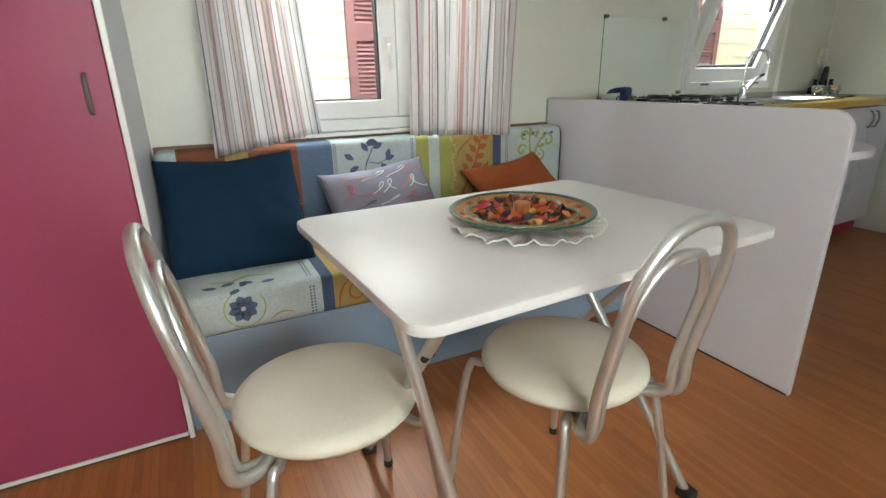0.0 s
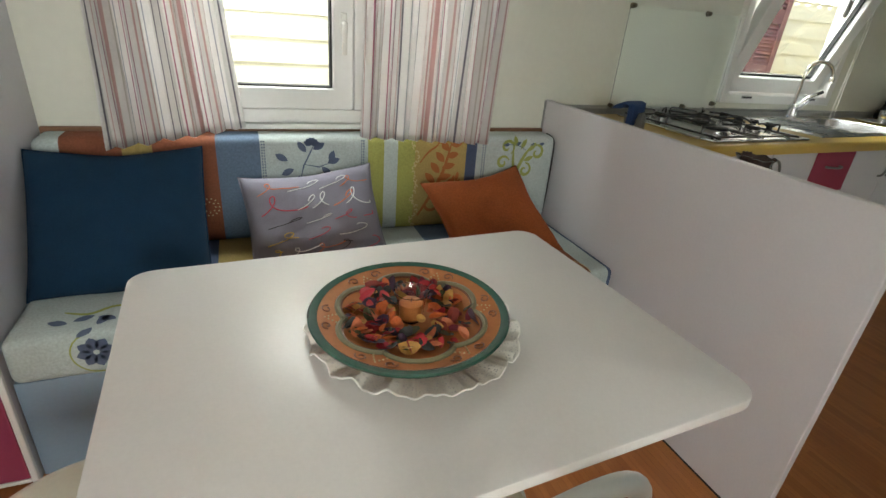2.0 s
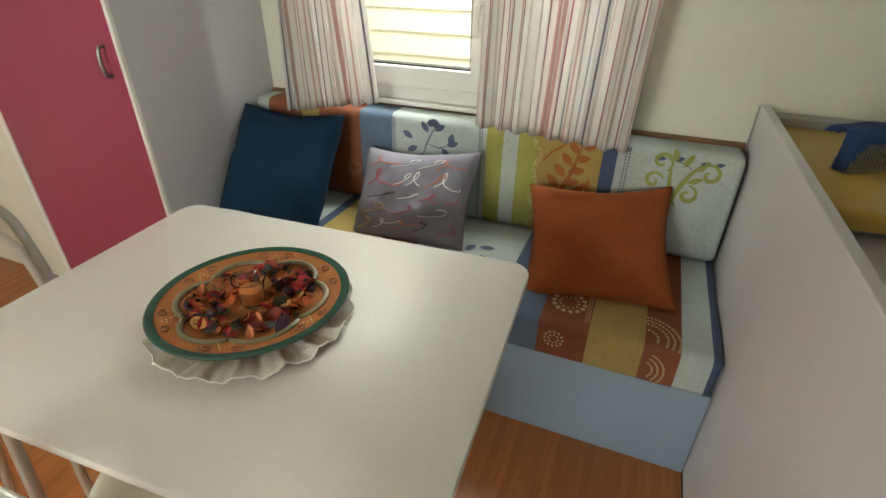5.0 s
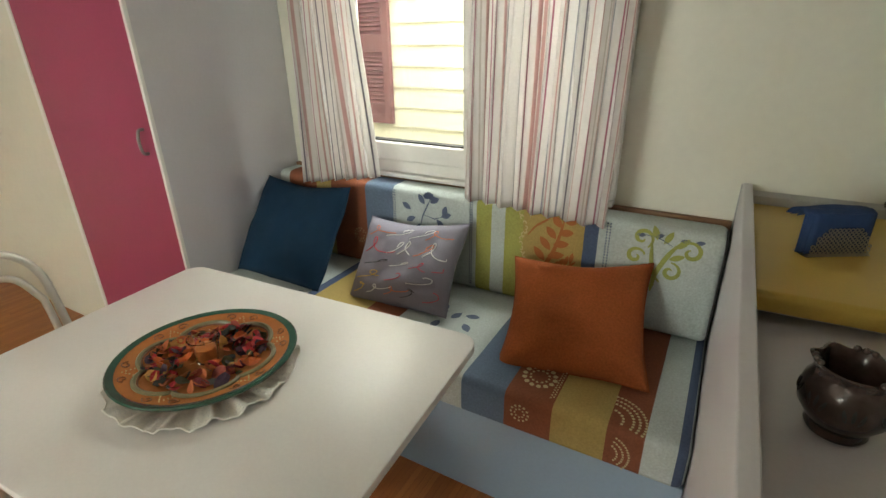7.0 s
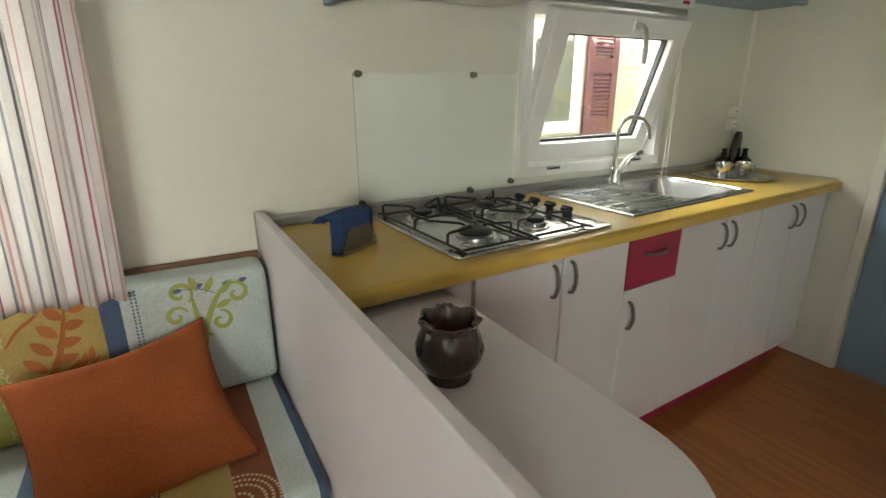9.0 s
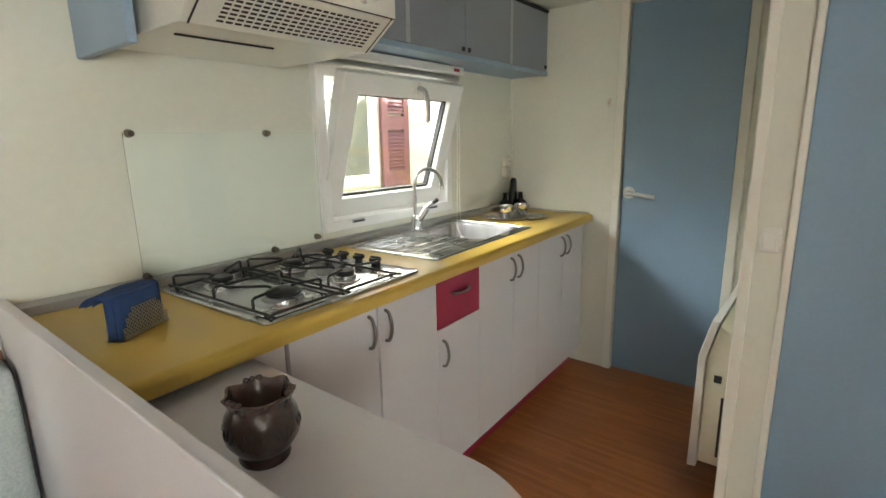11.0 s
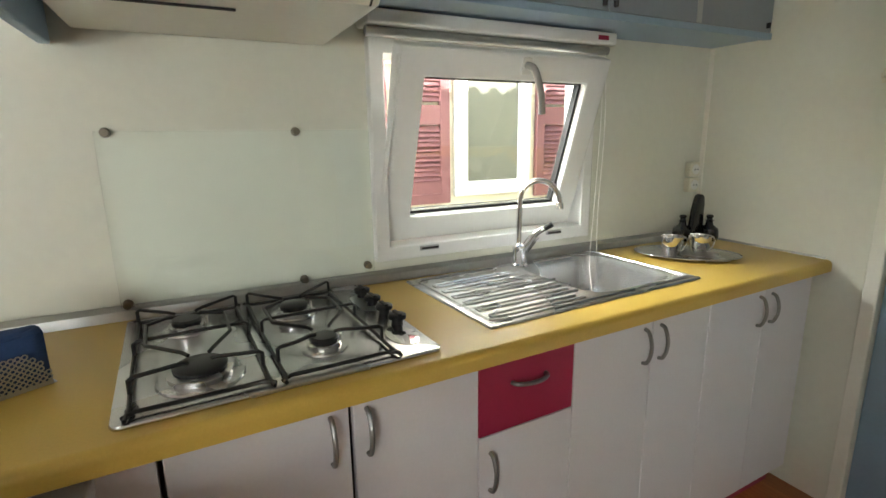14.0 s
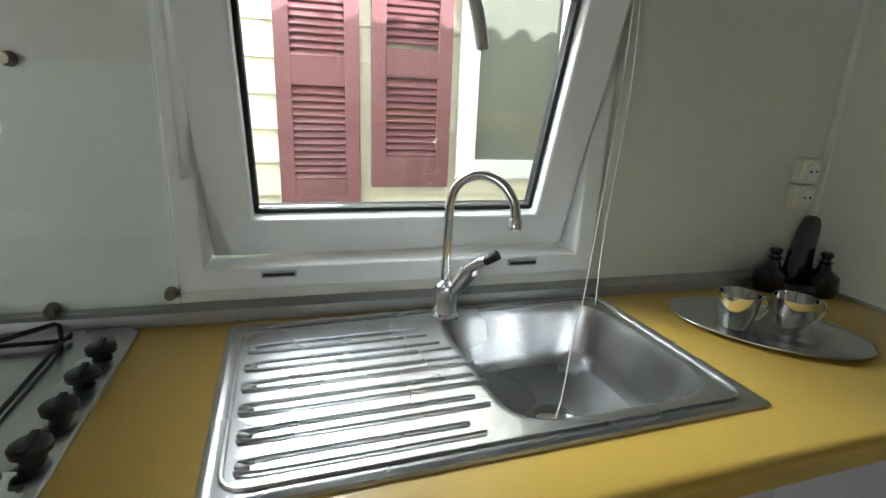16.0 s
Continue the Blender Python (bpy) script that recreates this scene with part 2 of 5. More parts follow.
def lathe(profile, loc, sides=28, sx=1.0, sy=1.0, bm=None, rot=0.0):
    """A profile of (radius, height) turned about z at loc."""
    bm = bm or bmesh.new()
    rings = []
    for r, z in profile:
        if r < 1e-6:
            rings.append([bm.verts.new((loc[0], loc[1], loc[2] + z))])
            continue
        ring = []
        for k in range(sides):
            a = math.tau * k / sides
            x, y = r * sx * math.cos(a), r * sy * math.sin(a)
            ring.append(bm.verts.new((loc[0] + x * math.cos(rot) - y * math.sin(rot), loc[1] + x * math.sin(rot) + y * math.cos(rot), loc[2] + z)))
        rings.append(ring)
    for a, b in zip(rings, rings[1:]):
        if len(a) == 1 and len(b) == 1:
            continue
        for k in range(sides):
            k2 = (k + 1) % sides
            if len(a) == 1:
                bm.faces.new((a[0], b[k], b[k2]))
            elif len(b) == 1:
                bm.faces.new((a[k], a[k2], b[0]))
            else:
                bm.faces.new((a[k], a[k2], b[k2], b[k]))
    return bm


def ring_frame(x0, z0, x1, z1, w, y0, y1, bevel=0.004):
    """A rectangular frame in the xz plane with depth y0..y1, mitred as four bars."""
    bm = bmesh.new()
    o = [(x0, z0), (x1, z0), (x1, z1), (x0, z1)]
    i = [(x0 + w, z0 + w), (x1 - w, z0 + w), (x1 - w, z1 - w), (x0 + w, z1 - w)]
    v = {}
    for tag, pts in (("o", o), ("i", i)):
        for s, y in (("a", y0), ("b", y1)):
            v[tag + s] = [bm.verts.new((p[0], y, p[1])) for p in pts]
    for k in range(4):
        j = (k + 1) % 4
        bm.faces.new((v["oa"][k], v["oa"][j], v["ia"][j], v["ia"][k]))
        bm.faces.new((v["ob"][k], v["ib"][k], v["ib"][j], v["ob"][j]))
        bm.faces.new((v["oa"][k], v["ob"][k], v["ob"][j], v["oa"][j]))
        bm.faces.new((v["ia"][k], v["ia"][j], v["ib"][j], v["ib"][k]))
    if bevel:
        bmesh.ops.recalc_face_normals(bm, faces=bm.faces)
        edges = [e for e in bm.edges if len(e.link_faces) == 2 and e.calc_face_angle(0) > 1]
        bmesh.ops.bevel(bm, geom=edges, offset=bevel, segments=2, profile=0.5, affect="EDGES")
    return bm


def wall_with_holes(name, axis, at, thick, a0, a1, z0, z1, holes, mat):
    """A wall along x (axis 'x', at y) or along y (axis 'y', at x), with openings that go through it."""
    bm = bmesh.new()
    us = sorted({a0, a1, *[h[0] for h in holes], *[h[1] for h in holes]})
    zs = sorted({z0, z1, *[h[2] for h in holes], *[h[3] for h in holes]})
    solid = {}
    for i in range(len(us) - 1):
        for j in range(len(zs) - 1):
            u, z = (us[i] + us[i + 1]) / 2, (zs[j] + zs[j + 1]) / 2
            solid[i, j] = not any(h[0] < u < h[1] and h[2] < z < h[3] for h in holes)
    def P(u, d, z):
        return (u, at + d, z) if axis == "x" else (at + d, u, z)
    def quad(*c):
        bm.faces.new([bm.verts.new(P(*q)) for q in c])
    for (i, j), s in solid.items():
        if not s:
            continue
        u0, u1, w0, w1 = us[i], us[i + 1], zs[j], zs[j + 1]
        quad((u0, 0, w0), (u1, 0, w0), (u1, 0, w1), (u0, 0, w1))
        quad((u0, thick, w0), (u1, thick, w0), (u1, thick, w1), (u0, thick, w1))
        if not solid.get((i - 1, j)):
            quad((u0, 0, w0), (u0, thick, w0), (u0, thick, w1), (u0, 0, w1))
        if not solid.get((i + 1, j)):
            quad((u1, 0, w0), (u1, thick, w0), (u1, thick, w1), (u1, 0, w1))
        if not solid.get((i, j - 1)):
            quad((u0, 0, w0), (u1, 0, w0), (u1, thick, w0), (u0, thick, w0))
        if not solid.get((i, j + 1)):
            quad((u0, 0, w1), (u1, 0, w1), (u1, thick, w1), (u0, thick, w1))
    bmesh.ops.remove_doubles(bm, verts=bm.verts, dist=1e-5)
    ob = part(name, bm, mat)
    return tagged(ob, kind="structure")


# ---- setting ----
NY, EX, WX, SY, TOP = 2.27, 4.52, -2.2, -1.3, 2.06
floor = tagged(part("floor", box(WX, SY, -0.06, EX + 0.1, NY, 0), M_FLOOR), "brown wood-strip vinyl floor", "floor", kind="structure")
ceiling = tagged(part("ceiling", box(WX, SY, TOP, EX + 0.1, NY + 0.1, TOP + 0.06), M_CEIL), "plain white ceiling panel", "ceiling", kind="structure")
DW = (0.44, 1.60, 0.90, 1.80)
KW = (3.05, 3.83, 1.02, 1.61)
# the run past EX is unseen, added to keep sun off the neighbour's wall
wall_with_holes("wall_north", "x", NY, 0.09, WX, EX + 3.5, -0.06, TOP, [DW, KW], M_WALL)
wall_with_holes("wall_south", "x", SY, -0.09, WX, EX + 0.1, -0.06, TOP, [(0.0, 1.10, 0.92, 1.75)], M_WALL)
wall_with_holes("wall_west", "y", WX, -0.09, SY, NY, -0.06, TOP, [], M_WALL)
wall_with_holes("wall_east", "y", EX, 0.09, SY, NY, 0.0, TOP, [(1.03, 1.57, 0.0, 2.025)], M_WALL)
wall_with_holes("wall_bathroom_side", "x", 0.83, -0.06, 3.53, EX, 0.0, TOP, [], M_WALL)
wall_with_holes("wall_bathroom_front", "y", 3.47, 0.06, SY, 0.83, 0.0, TOP, [(0.05, 0.715, 0.0, 2.0)], M_WALL)
wall_with_holes("wall_behind_doors", "y", EX + 0.6, 0.06, SY, NY, 0.0, TOP, [], M_WALL)
wall_with_holes("wall_bedroom", "x", 1.61, 0.05, WX, -0.66, 0.0, TOP, [], M_WALL)


def door_leaf(name, x, y0, y1, z1, mat, label, handle_y=None):
    d = thing(name, (x, (y0 + y1) / 2, 0), label, "door", kind="structure")
    part("door_leaf", box(x, y0 + 0.004, 0.012, x + 0.035, y1 - 0.004, z1 - 0.004, 0.003), mat, d)
    return d


def door_frame(name, x, y0, y1, z1, w=0.045):
    f = thing(name, (x, y0, 0), "cream painted door frame", "door frame", kind="structure")
    part("jamb", box(x - 0.012, y1, 0, x + 0.06, y1 + w, z1, 0.005), M_TRIM, f)
    part("jamb", box(x - 0.012, y0 - w, 0, x + 0.06, y0, z1, 0.005), M_TRIM, f)
    part("head", box(x - 0.010, y0 - w, z1, x + 0.06, y1 + w, z1 + 0.03, 0.004), M_TRIM, f)


end_door = door_leaf("door_1", EX + 0.012, 1.03, 1.57, 2.02, M_BLUEDOOR, "dusty blue flush door, closed, with metal lever")
door_frame("door_frame_1", EX, 1.03, 1.57, 2.025)
lever = part("lever_handle", tube(smooth_path([(EX + 0.004, 1.522, 1.052), (EX - 0.035, 1.522, 1.052), (EX - 0.048, 1.508, 1.052), (EX - 0.050, 1.45, 1.048), (EX - 0.046, 1.375, 1.036)], 5), 0.011), M_ALU, end_door, "brushed metal lever", 40)
rose = bmesh.new()
bmesh.ops.create_cone(rose, cap_ends=True, segments=24, radius1=0.033, radius2=0.030, depth=0.012)
bmesh.ops.transform(rose, matrix=Matrix.Translation((EX + 0.006, 1.522, 1.052)) @ Matrix.Rotation(radians(90), 4, "Y"), verts=rose.verts)
part("rose", rose, M_ALU, lever, smooth=40)
side_door = door_leaf("door_2", 3.482, 0.05, 0.7187, 2.0, M_BLUEDOOR, "dusty blue flush door, closed, on steel hinges")
door_frame("door_frame_2", 3.47, 0.05, 0.715, 2.0, 0.02)
for hz in (0.60, 1.31):
    part("hinge", tube([(3.466, 0.722, hz - 0.045), (3.466, 0.722, hz + 0.045)], 0.007, 8), M_HANDLE, side_door, "steel hinge")
tagged(part("corner_trim", box(3.462, 0.81, 0, 3.50, 0.842, TOP, 0.004), M_TRIM), "cream corner strip", "trim", kind="structure")
tagged(part("wall_joint_trim", box(EX - 0.008, NY - 0.02, 0.94, EX, NY - 0.001, 1.70, 0.002), M_TRIM), "cream corner strip", "trim", kind="structure")

# ---- windows ----
win = thing("window_1", (1.05, NY, 0.9), "white plastic casement window with two sashes", "window", kind="structure")
part("window_frame", ring_frame(DW[0] - 0.03, DW[2] - 0.03, DW[1] + 0.03, DW[3] + 0.03, 0.05, NY - 0.03, NY + 0.085), M_PVC, win)
part("window_sill", box(DW[0] - 0.03, NY - 0.05, DW[2] - 0.05, DW[1] + 0.03, NY - 0.002, DW[2] - 0.032, 0.004), M_PVC, win)
for x0, x1 in ((0.462, 1.128), (1.13, 1.578)):
    sash = part("sash", ring_frame(x0, 0.922, x1, 1.778, 0.075, NY - 0.045, NY + 0.03, 0.006), M_PVC, win)
    part("gasket", ring_frame(x0 + 0.0755, 0.9975, x1 - 0.0755, 1.7025, 0.006, NY - 0.03, NY + 0.01, 0), M_RUBBER, sash)
    pane = part("pane", box(x0 + 0.076, NY - 0.012, 0.998, x1 - 0.076, NY - 0.008, 1.702), M_GLASS, sash)
    pane.visible_shadow = False
hd = part("handle", box(1.078, NY - 0.062, 1.185, 1.102, NY - 0.045, 1.255, 0.006), M_WHITEPLASTIC, win)
part("grip", tube(smooth_path([(1.09, NY - 0.06, 1.22), (1.09, NY - 0.085, 1.22), (1.088, NY - 0.092, 1.205), (1.086, NY - 0.09, 1.12)], 5), 0.009), M_WHITEPLASTIC, hd, smooth=40)

kwin = thing("window_2", (3.44, NY, 1.0), "white plastic kitchen window, sash tilted inwards", "window", kind="structure")
part("window_frame", ring_frame(3.018, 0.988, 3.868, 1.642, 0.044, NY - 0.035, NY + 0.085), M_PVC, kwin)
TILT_M = Matrix.Translation((0, 2.30, 1.035)) @ Matrix.Rotation(radians(18), 4, "X") @ Matrix.Translation((0, -2.30, -1.035))


def tilted(bm):
    bmesh.ops.transform(bm, matrix=TILT_M, verts=bm.verts)
    return bm


ksash = part("sash", tilted(ring_frame(3.066, 1.035, 3.818, 1.633, 0.082, 2.30, 2.362, 0.006)), M_PVC, kwin)
part("gasket", tilted(ring_frame(3.1485, 1.1175, 3.7355, 1.5505, 0.009, 2.326, 2.352, 0)), M_RUBBER, ksash, "black rubber gasket")
kp = part("pane", tilted(box(3.1575, 2.336, 1.1265, 3.7265, 2.340, 1.5415)), M_GLASS, ksash)
kp.visible_shadow = False
part("handle_plate", tilted(box(3.462, 2.290, 1.572, 3.492, 2.2995, 1.622, 0.003)), M_WHITEPLASTIC, ksash)
part("handle", tilted(tube(smooth_path([(3.477, 2.295, 1.60), (3.477, 2.262, 1.60), (3.487, 2.250, 1.583), (3.515, 2.247, 1.53), (3.538, 2.25, 1.468)], 5), 0.011)), M_GREYALU, ksash, "worn grey handle", 40)
for hx in (3.16, 3.66):
    hg = part("hinge", box(hx, 2.225, 1.012, hx + 0.065, 2.234, 1.026, 0.002), M_GREYALU, kwin)
    part("hinge_pin", tube([(hx + 0.004, 2.223, 1.019), (hx + 0.061, 2.223, 1.019)], 0.003, 8), M_GAP, hg)
part("stay", tube([(3.062, 2.12, 1.58), (3.040, 2.228, 1.20)], 0.007, 6), M_PVC, kwin)

swin = thing("window_3", (0.55, SY, 0.92), "white plastic window with two sashes", "window", kind="structure")
for x0, x1 in ((0.003, 0.549), (0.551, 1.097)):
    fr = part("window_frame", ring_frame(x0, 0.923, x1, 1.747, 0.06, SY - 0.07, SY - 0.01), M_PVC, swin)
    part("glazing_bar", box(x0 + 0.06, SY - 0.055, 1.15, x1 - 0.06, SY - 0.025, 1.18, 0.003), M_PVC, fr)
    pn = part("pane", box(x0 + 0.06, SY - 0.042, 0.983, x1 - 0.06, SY - 0.038, 1.687), M_GLASS, fr)
    pn.visible_shadow = False

# ---- outside ----
M_GROUND = material("dry gravel ground", (0.30, 0.27, 0.22), 0.95, var=0.2, scale=2, fine=40, bump=0.4, bump_scale=60)
M_SIDING = material("cream siding", (0.78, 0.74, 0.60), 0.55, var=0.04, scale=2, fine=30)
M_SHUTTER = material("oxblood shutter plastic", (0.19, 0.075, 0.08), 0.5, var=0.08, scale=4, fine=60)
M_BLIND = material("sage green blind", (0.16, 0.165, 0.13), 0.7, var=0.05, scale=5)
tagged(part("ground", box(-400, -400, -0.55, 400, 400, -0.5), M_GROUND), "dry gravel ground", "ground", kind="structure")
NB = 3.3
# roof sheet and fascia past EX are added out of view to shade the neighbour
bm = bmesh.new()
rows = []
for k in range(530):
    x = WX - 0.2 + 0.02 * k
    z = 2.285 + 0.022 * math.sin(x * math.tau / 0.13)
    rows.append([bm.verts.new(p) for p in ((x, SY - 0.25, z), (x, NY + 0.16, z), (x, NY + 0.16, z - 0.012), (x, SY - 0.25, z - 0.012))])
for a, b in zip(rows, rows[1:]):
    for i in range(4):
        bm.faces.new((a[i], a[(i + 1) % 4], b[(i + 1) % 4], b[i]))
bm.faces.new(rows[0])
bm.faces.new(rows[-1])
tagged(part("roof", bm, M_PVC), "corrugated white roof sheet", "roof", kind="structure")
tagged(part("roof_fascia", box(WX - 0.1, SY - 0.1, TOP + 0.062, EX + 3.6, NY + 0.11, 2.25), M_PVC), "white roof edge", "trim", kind="structure")
house = thing("neighbour_cabin", (3, NB, -0.5), "cream clapboard mobile home with oxblood shutters", "house")
for i in range(24):
    z = -0.4 + 0.125 * i
    part("board", prism([(NB - 0.016, z), (NB - 0.002, z + 0.125), (NB + 0.02, z + 0.125), (NB + 0.02, z)], "x", -4, 9), M_SIDING, house)
part("wall", box(-4, NB + 0.021, -0.5, 9, NB + 3, 2.6), M_SIDING, house)
part("roof", box(-4.1, NB - 0.06, 2.6, 9.1, NB + 3.1, 2.75, 0.01), M_PVC, house)


def shutter(parent, x0, x1, z0, z1):
    s = part("shutter", ring_frame(x0, z0, x1, z1, 0.055, NB - 0.05, NB - 0.018, 0.003), M_SHUTTER, parent, "oxblood louvred shutter")
    zm = (z0 + z1) / 2
    part("mid_rail", box(x0 + 0.055, NB - 0.048, zm - 0.05, x1 - 0.055, NB - 0.02, zm + 0.05), M_SHUTTER, s)
    part("bottom_rail", box(x0 + 0.055, NB - 0.048, z0 + 0.055, x1 - 0.055, NB - 0.02, z0 + 0.12), M_SHUTTER, s)
    z = z0 + 0.125
    while z < z1 - 0.08:
        if not zm - 0.07 < z < zm + 0.05:
            part("slat", prism([(NB - 0.045, z), (NB - 0.041, z - 0.005), (NB - 0.020, z + 0.026), (NB - 0.024, z + 0.031)], "x", x0 + 0.055, x1 - 0.055), M_SHUTTER, s)
        z += 0.026


shutter(house, 3.15, 3.45, 0.92, 1.95)
shutter(house, 3.495, 3.805, 1.01, 1.95)
shutter(house, 4.385, 4.67, 1.01, 1.95)
shutter(house, -0.285, 0.004, 0.87, 1.85)
shutter(house, 1.22, 1.51, 0.87, 1.85)
nw = part("window", ring_frame(3.84, 1.04, 4.34, 2.0, 0.08, NB - 0.045, NB - 0.018), M_PVC, house, "white window with a drawn sage blind")
part("blind", box(3.92, NB - 0.03, 1.12, 4.26, NB - 0.022, 1.92), M_BLIND, nw)

# ---- fitted furniture ----
ward = thing("wardrobe", (-0.27, 1.93, 0), "tall wardrobe with magenta door and grey sides", "wardrobe")
part("side_panel", box(0.106, 1.603, 0, 0.12, NY - 0.002, TOP - 0.003, 0.002), M_GREY, ward, "grey laminate side")
wd = part("door", box(-0.65, 1.592, 0.026, 0.104, 1.612, TOP - 0.02, 0.003), M_PINK, ward, "magenta laminate door")
part("handle", tube(smooth_path([(0.055, 1.592, 1.105), (0.055, 1.572, 1.10), (0.055, 1.565, 1.06), (0.055, 1.572, 1.02), (0.055, 1.592, 1.015)], 5), 0.006, 8), M_HANDLE, wd, "bowed metal pull", 40)
part("edge_trim", box(0.1065, 1.588, 0, 0.122, 1.604, TOP - 0.004, 0.003), M_PVC, ward, "white edge strip")
part("edge_trim", box(-0.68, 1.588, 0, -0.652, 1.604, TOP - 0.004, 0.003), M_PVC, ward, "white edge strip")
part("plinth", box(-0.65, 1.591, 0.012, 0.104, 1.61, 0.024, 0.002), M_PVC, ward, "white bottom strip")
part("plinth", box(-0.65, 1.604, 0, 0.104, 1.612, 0.0115), M_GAP, ward, "dark recessed plinth")

PX = 2.0
div = thing("room_divider", (PX + 0.012, 1.55, 0), "low lilac-white divider panel with rounded corner", "divider")
pts = [(NY - 0.002, 0.0), (NY - 0.002, 0.974)] + [(0.837 + 0.07 + p[0], 0.904 + p[1]) for p in arc(0, 0, 0.07, 90, 180, 8)] + [(0.837, 0.0)]
part("panel", prism(pts, "x", PX, PX + 0.026, 0.003), M_LILAC, div)
part("wall_channel", box(PX - 0.004, NY - 0.012, 0.0, PX - 0.0005, NY - 0.002, 0.97), M_GREYALU, div, "grey aluminium wall channel")
part("floor_strip", box(PX - 0.003, 0.84, 0.0, PX - 0.0005, 1.615, 0.006), M_GAP, div, "dark foot strip")
shelf = thing("divider_shelf", (2.18, 1.3, 0.82), "lilac-white shelf with rounded end behind the divider", "shelf")
pts = [(PX + 0.028, 1.69), (PX + 0.028, 0.845)] + arc(2.348 - 0.208, 0.845 + 0.208, 0.208, 270, 360, 12) + [(2.348, 1.69)]
part("board", prism(pts, "z", 0.822, 0.85, 0.004), M_LILAC, shelf)
part("back_cleat", box(PX + 0.0275, 0.95, 0.80, PX + 0.045, 1.66, 0.821), M_LILAC, shelf)

# sofa
sofa = thing("sofa_bench", (1.06, 1.93, 0), "built-in bench with blue box and patchwork cushions", "sofa")
part("bench_box", box(0.124, 1.622, 0.0, PX - 0.003, NY - 0.004, 0.325, 0.002), M_BLUE, sofa, "pale blue laminate box")
PALE, RUST, GOLD, BLU, LIME, DARK = (0.47, 0.53, 0.52), (0.23, 0.08, 0.042), (0.38, 0.28, 0.10), (0.12, 0.17, 0.25), (0.35, 0.35, 0.10), (0.07, 0.10, 0.18)
GREEN = (0.36, 0.44, 0.10)
M_BACK = striped("patchwork back cloth", [(0.1, PALE), (0.20, RUST), (0.36, GOLD), (0.45, RUST), (0.635, BLU), (0.775, PALE), (1.155, LIME), (1.22, PALE), (1.275, LIME), (1.345, GOLD), (1.563, DARK), (1.61, PALE)], 0.1, 2.1)
M_SEATCLOTH = striped("patchwork seat cloth", [(0.1, PALE), (0.575, DARK), (0.61, GOLD), (0.86, RUST), (1.0, PALE), (1.36, BLU), (1.50, RUST), (1.64, GOLD), (1.79, RUST), (1.885, PALE), (1.965, DARK), (1.985, PALE)], 0.1, 2.1)


def cushion_slab(x0, y0, z0, x1, y1, z1, r, puff=0.012, nx=40, lean=0.0):
    """A soft-edged block cushion, slightly swollen and uneven."""
    bm = box(x0, y0, z0, x1, y1, z1)
    bmesh.ops.bevel(bm, geom=list(bm.edges), offset=r, segments=4, profile=0.5, affect="EDGES")
    for k in range(1, nx):
        x = x0 + r + (x1 - x0 - 2 * r) * k / nx
        bmesh.ops.bisect_plane(bm, geom=bm.verts[:] + bm.edges[:] + bm.faces[:], plane_co=(x, 0, 0), plane_no=(1, 0, 0))
    for k in range(1, 6):
        z = z0 + r + (z1 - z0 - 2 * r) * k / 6
        bmesh.ops.bisect_plane(bm, geom=bm.verts[:] + bm.edges[:] + bm.faces[:], plane_co=(0, 0, z), plane_no=(0, 0, 1))
        y = y0 + r + (y1 - y0 - 2 * r) * k / 6
        bmesh.ops.bisect_plane(bm, geom=bm.verts[:] + bm.edges[:] + bm.faces[:], plane_co=(0, y, 0), plane_no=(0, 1, 0))
    for v in bm.verts:
        w = noise.noise(v.co * 9) * 0.002
        if abs(v.co.y - y0) < 1e-4:
            v.co.y += w
        if abs(v.co.z - z1) < 1e-4:
            v.co.z += w
        v.co.y += lean * (v.co.z - z0)
    return bm


seat_c = part("seat_cushion", cushion_slab(0.126, 1.605, 0.327, PX - 0.004, NY - 0.006, 0.462, 0.025), M_SEATCLOTH, sofa, "patchwork striped seat cushion", 50)
back_c = part("back_cushion", cushion_slab(0.126, 2.115, 0.464, PX - 0.006, NY - 0.025, 0.842, 0.03, lean=0.02), M_BACK, sofa, "patchwork striped back cushion", 50)
part("back_rail", box(0.126, NY - 0.024, 0.80, PX - 0.006, NY - 0.003, 0.85, 0.003), material("brown rail", (0.20, 0.10, 0.05), 0.5, var=0.1), sofa, "thin brown wooden rail")

# kitchen base units
UY = 1.70


def swing(ob, px, py, degrees, dx=0.0, dy=0.0):
    """Turns a thing about an upright line, as it stands slightly askew to the wall."""
    ob.matrix_basis = Matrix.Translation((px + dx, py + dy, 0)) @ Matrix.Rotation(radians(degrees), 4, "Z") @ Matrix.Translation((-px, -py, 0)) @ ob.matrix_basis
    return ob


def bowed_handle(x, y, z, parent, horizontal=False, length=0.10):
    h = length / 2
    pts = [(-h, 0), (-h * 0.9, 0.014), (-h * 0.45, 0.024), (0, 0.027), (h * 0.45, 0.024), (h * 0.9, 0.014), (h, 0)]
    path = [(x + s, y - d, z) if horizontal else (x, y - d, z + s) for s, d in pts]
    return part("handle", tube(smooth_path(path, 4), 0.0055, 8), M_HANDLE, parent, "bowed metal pull", 40)


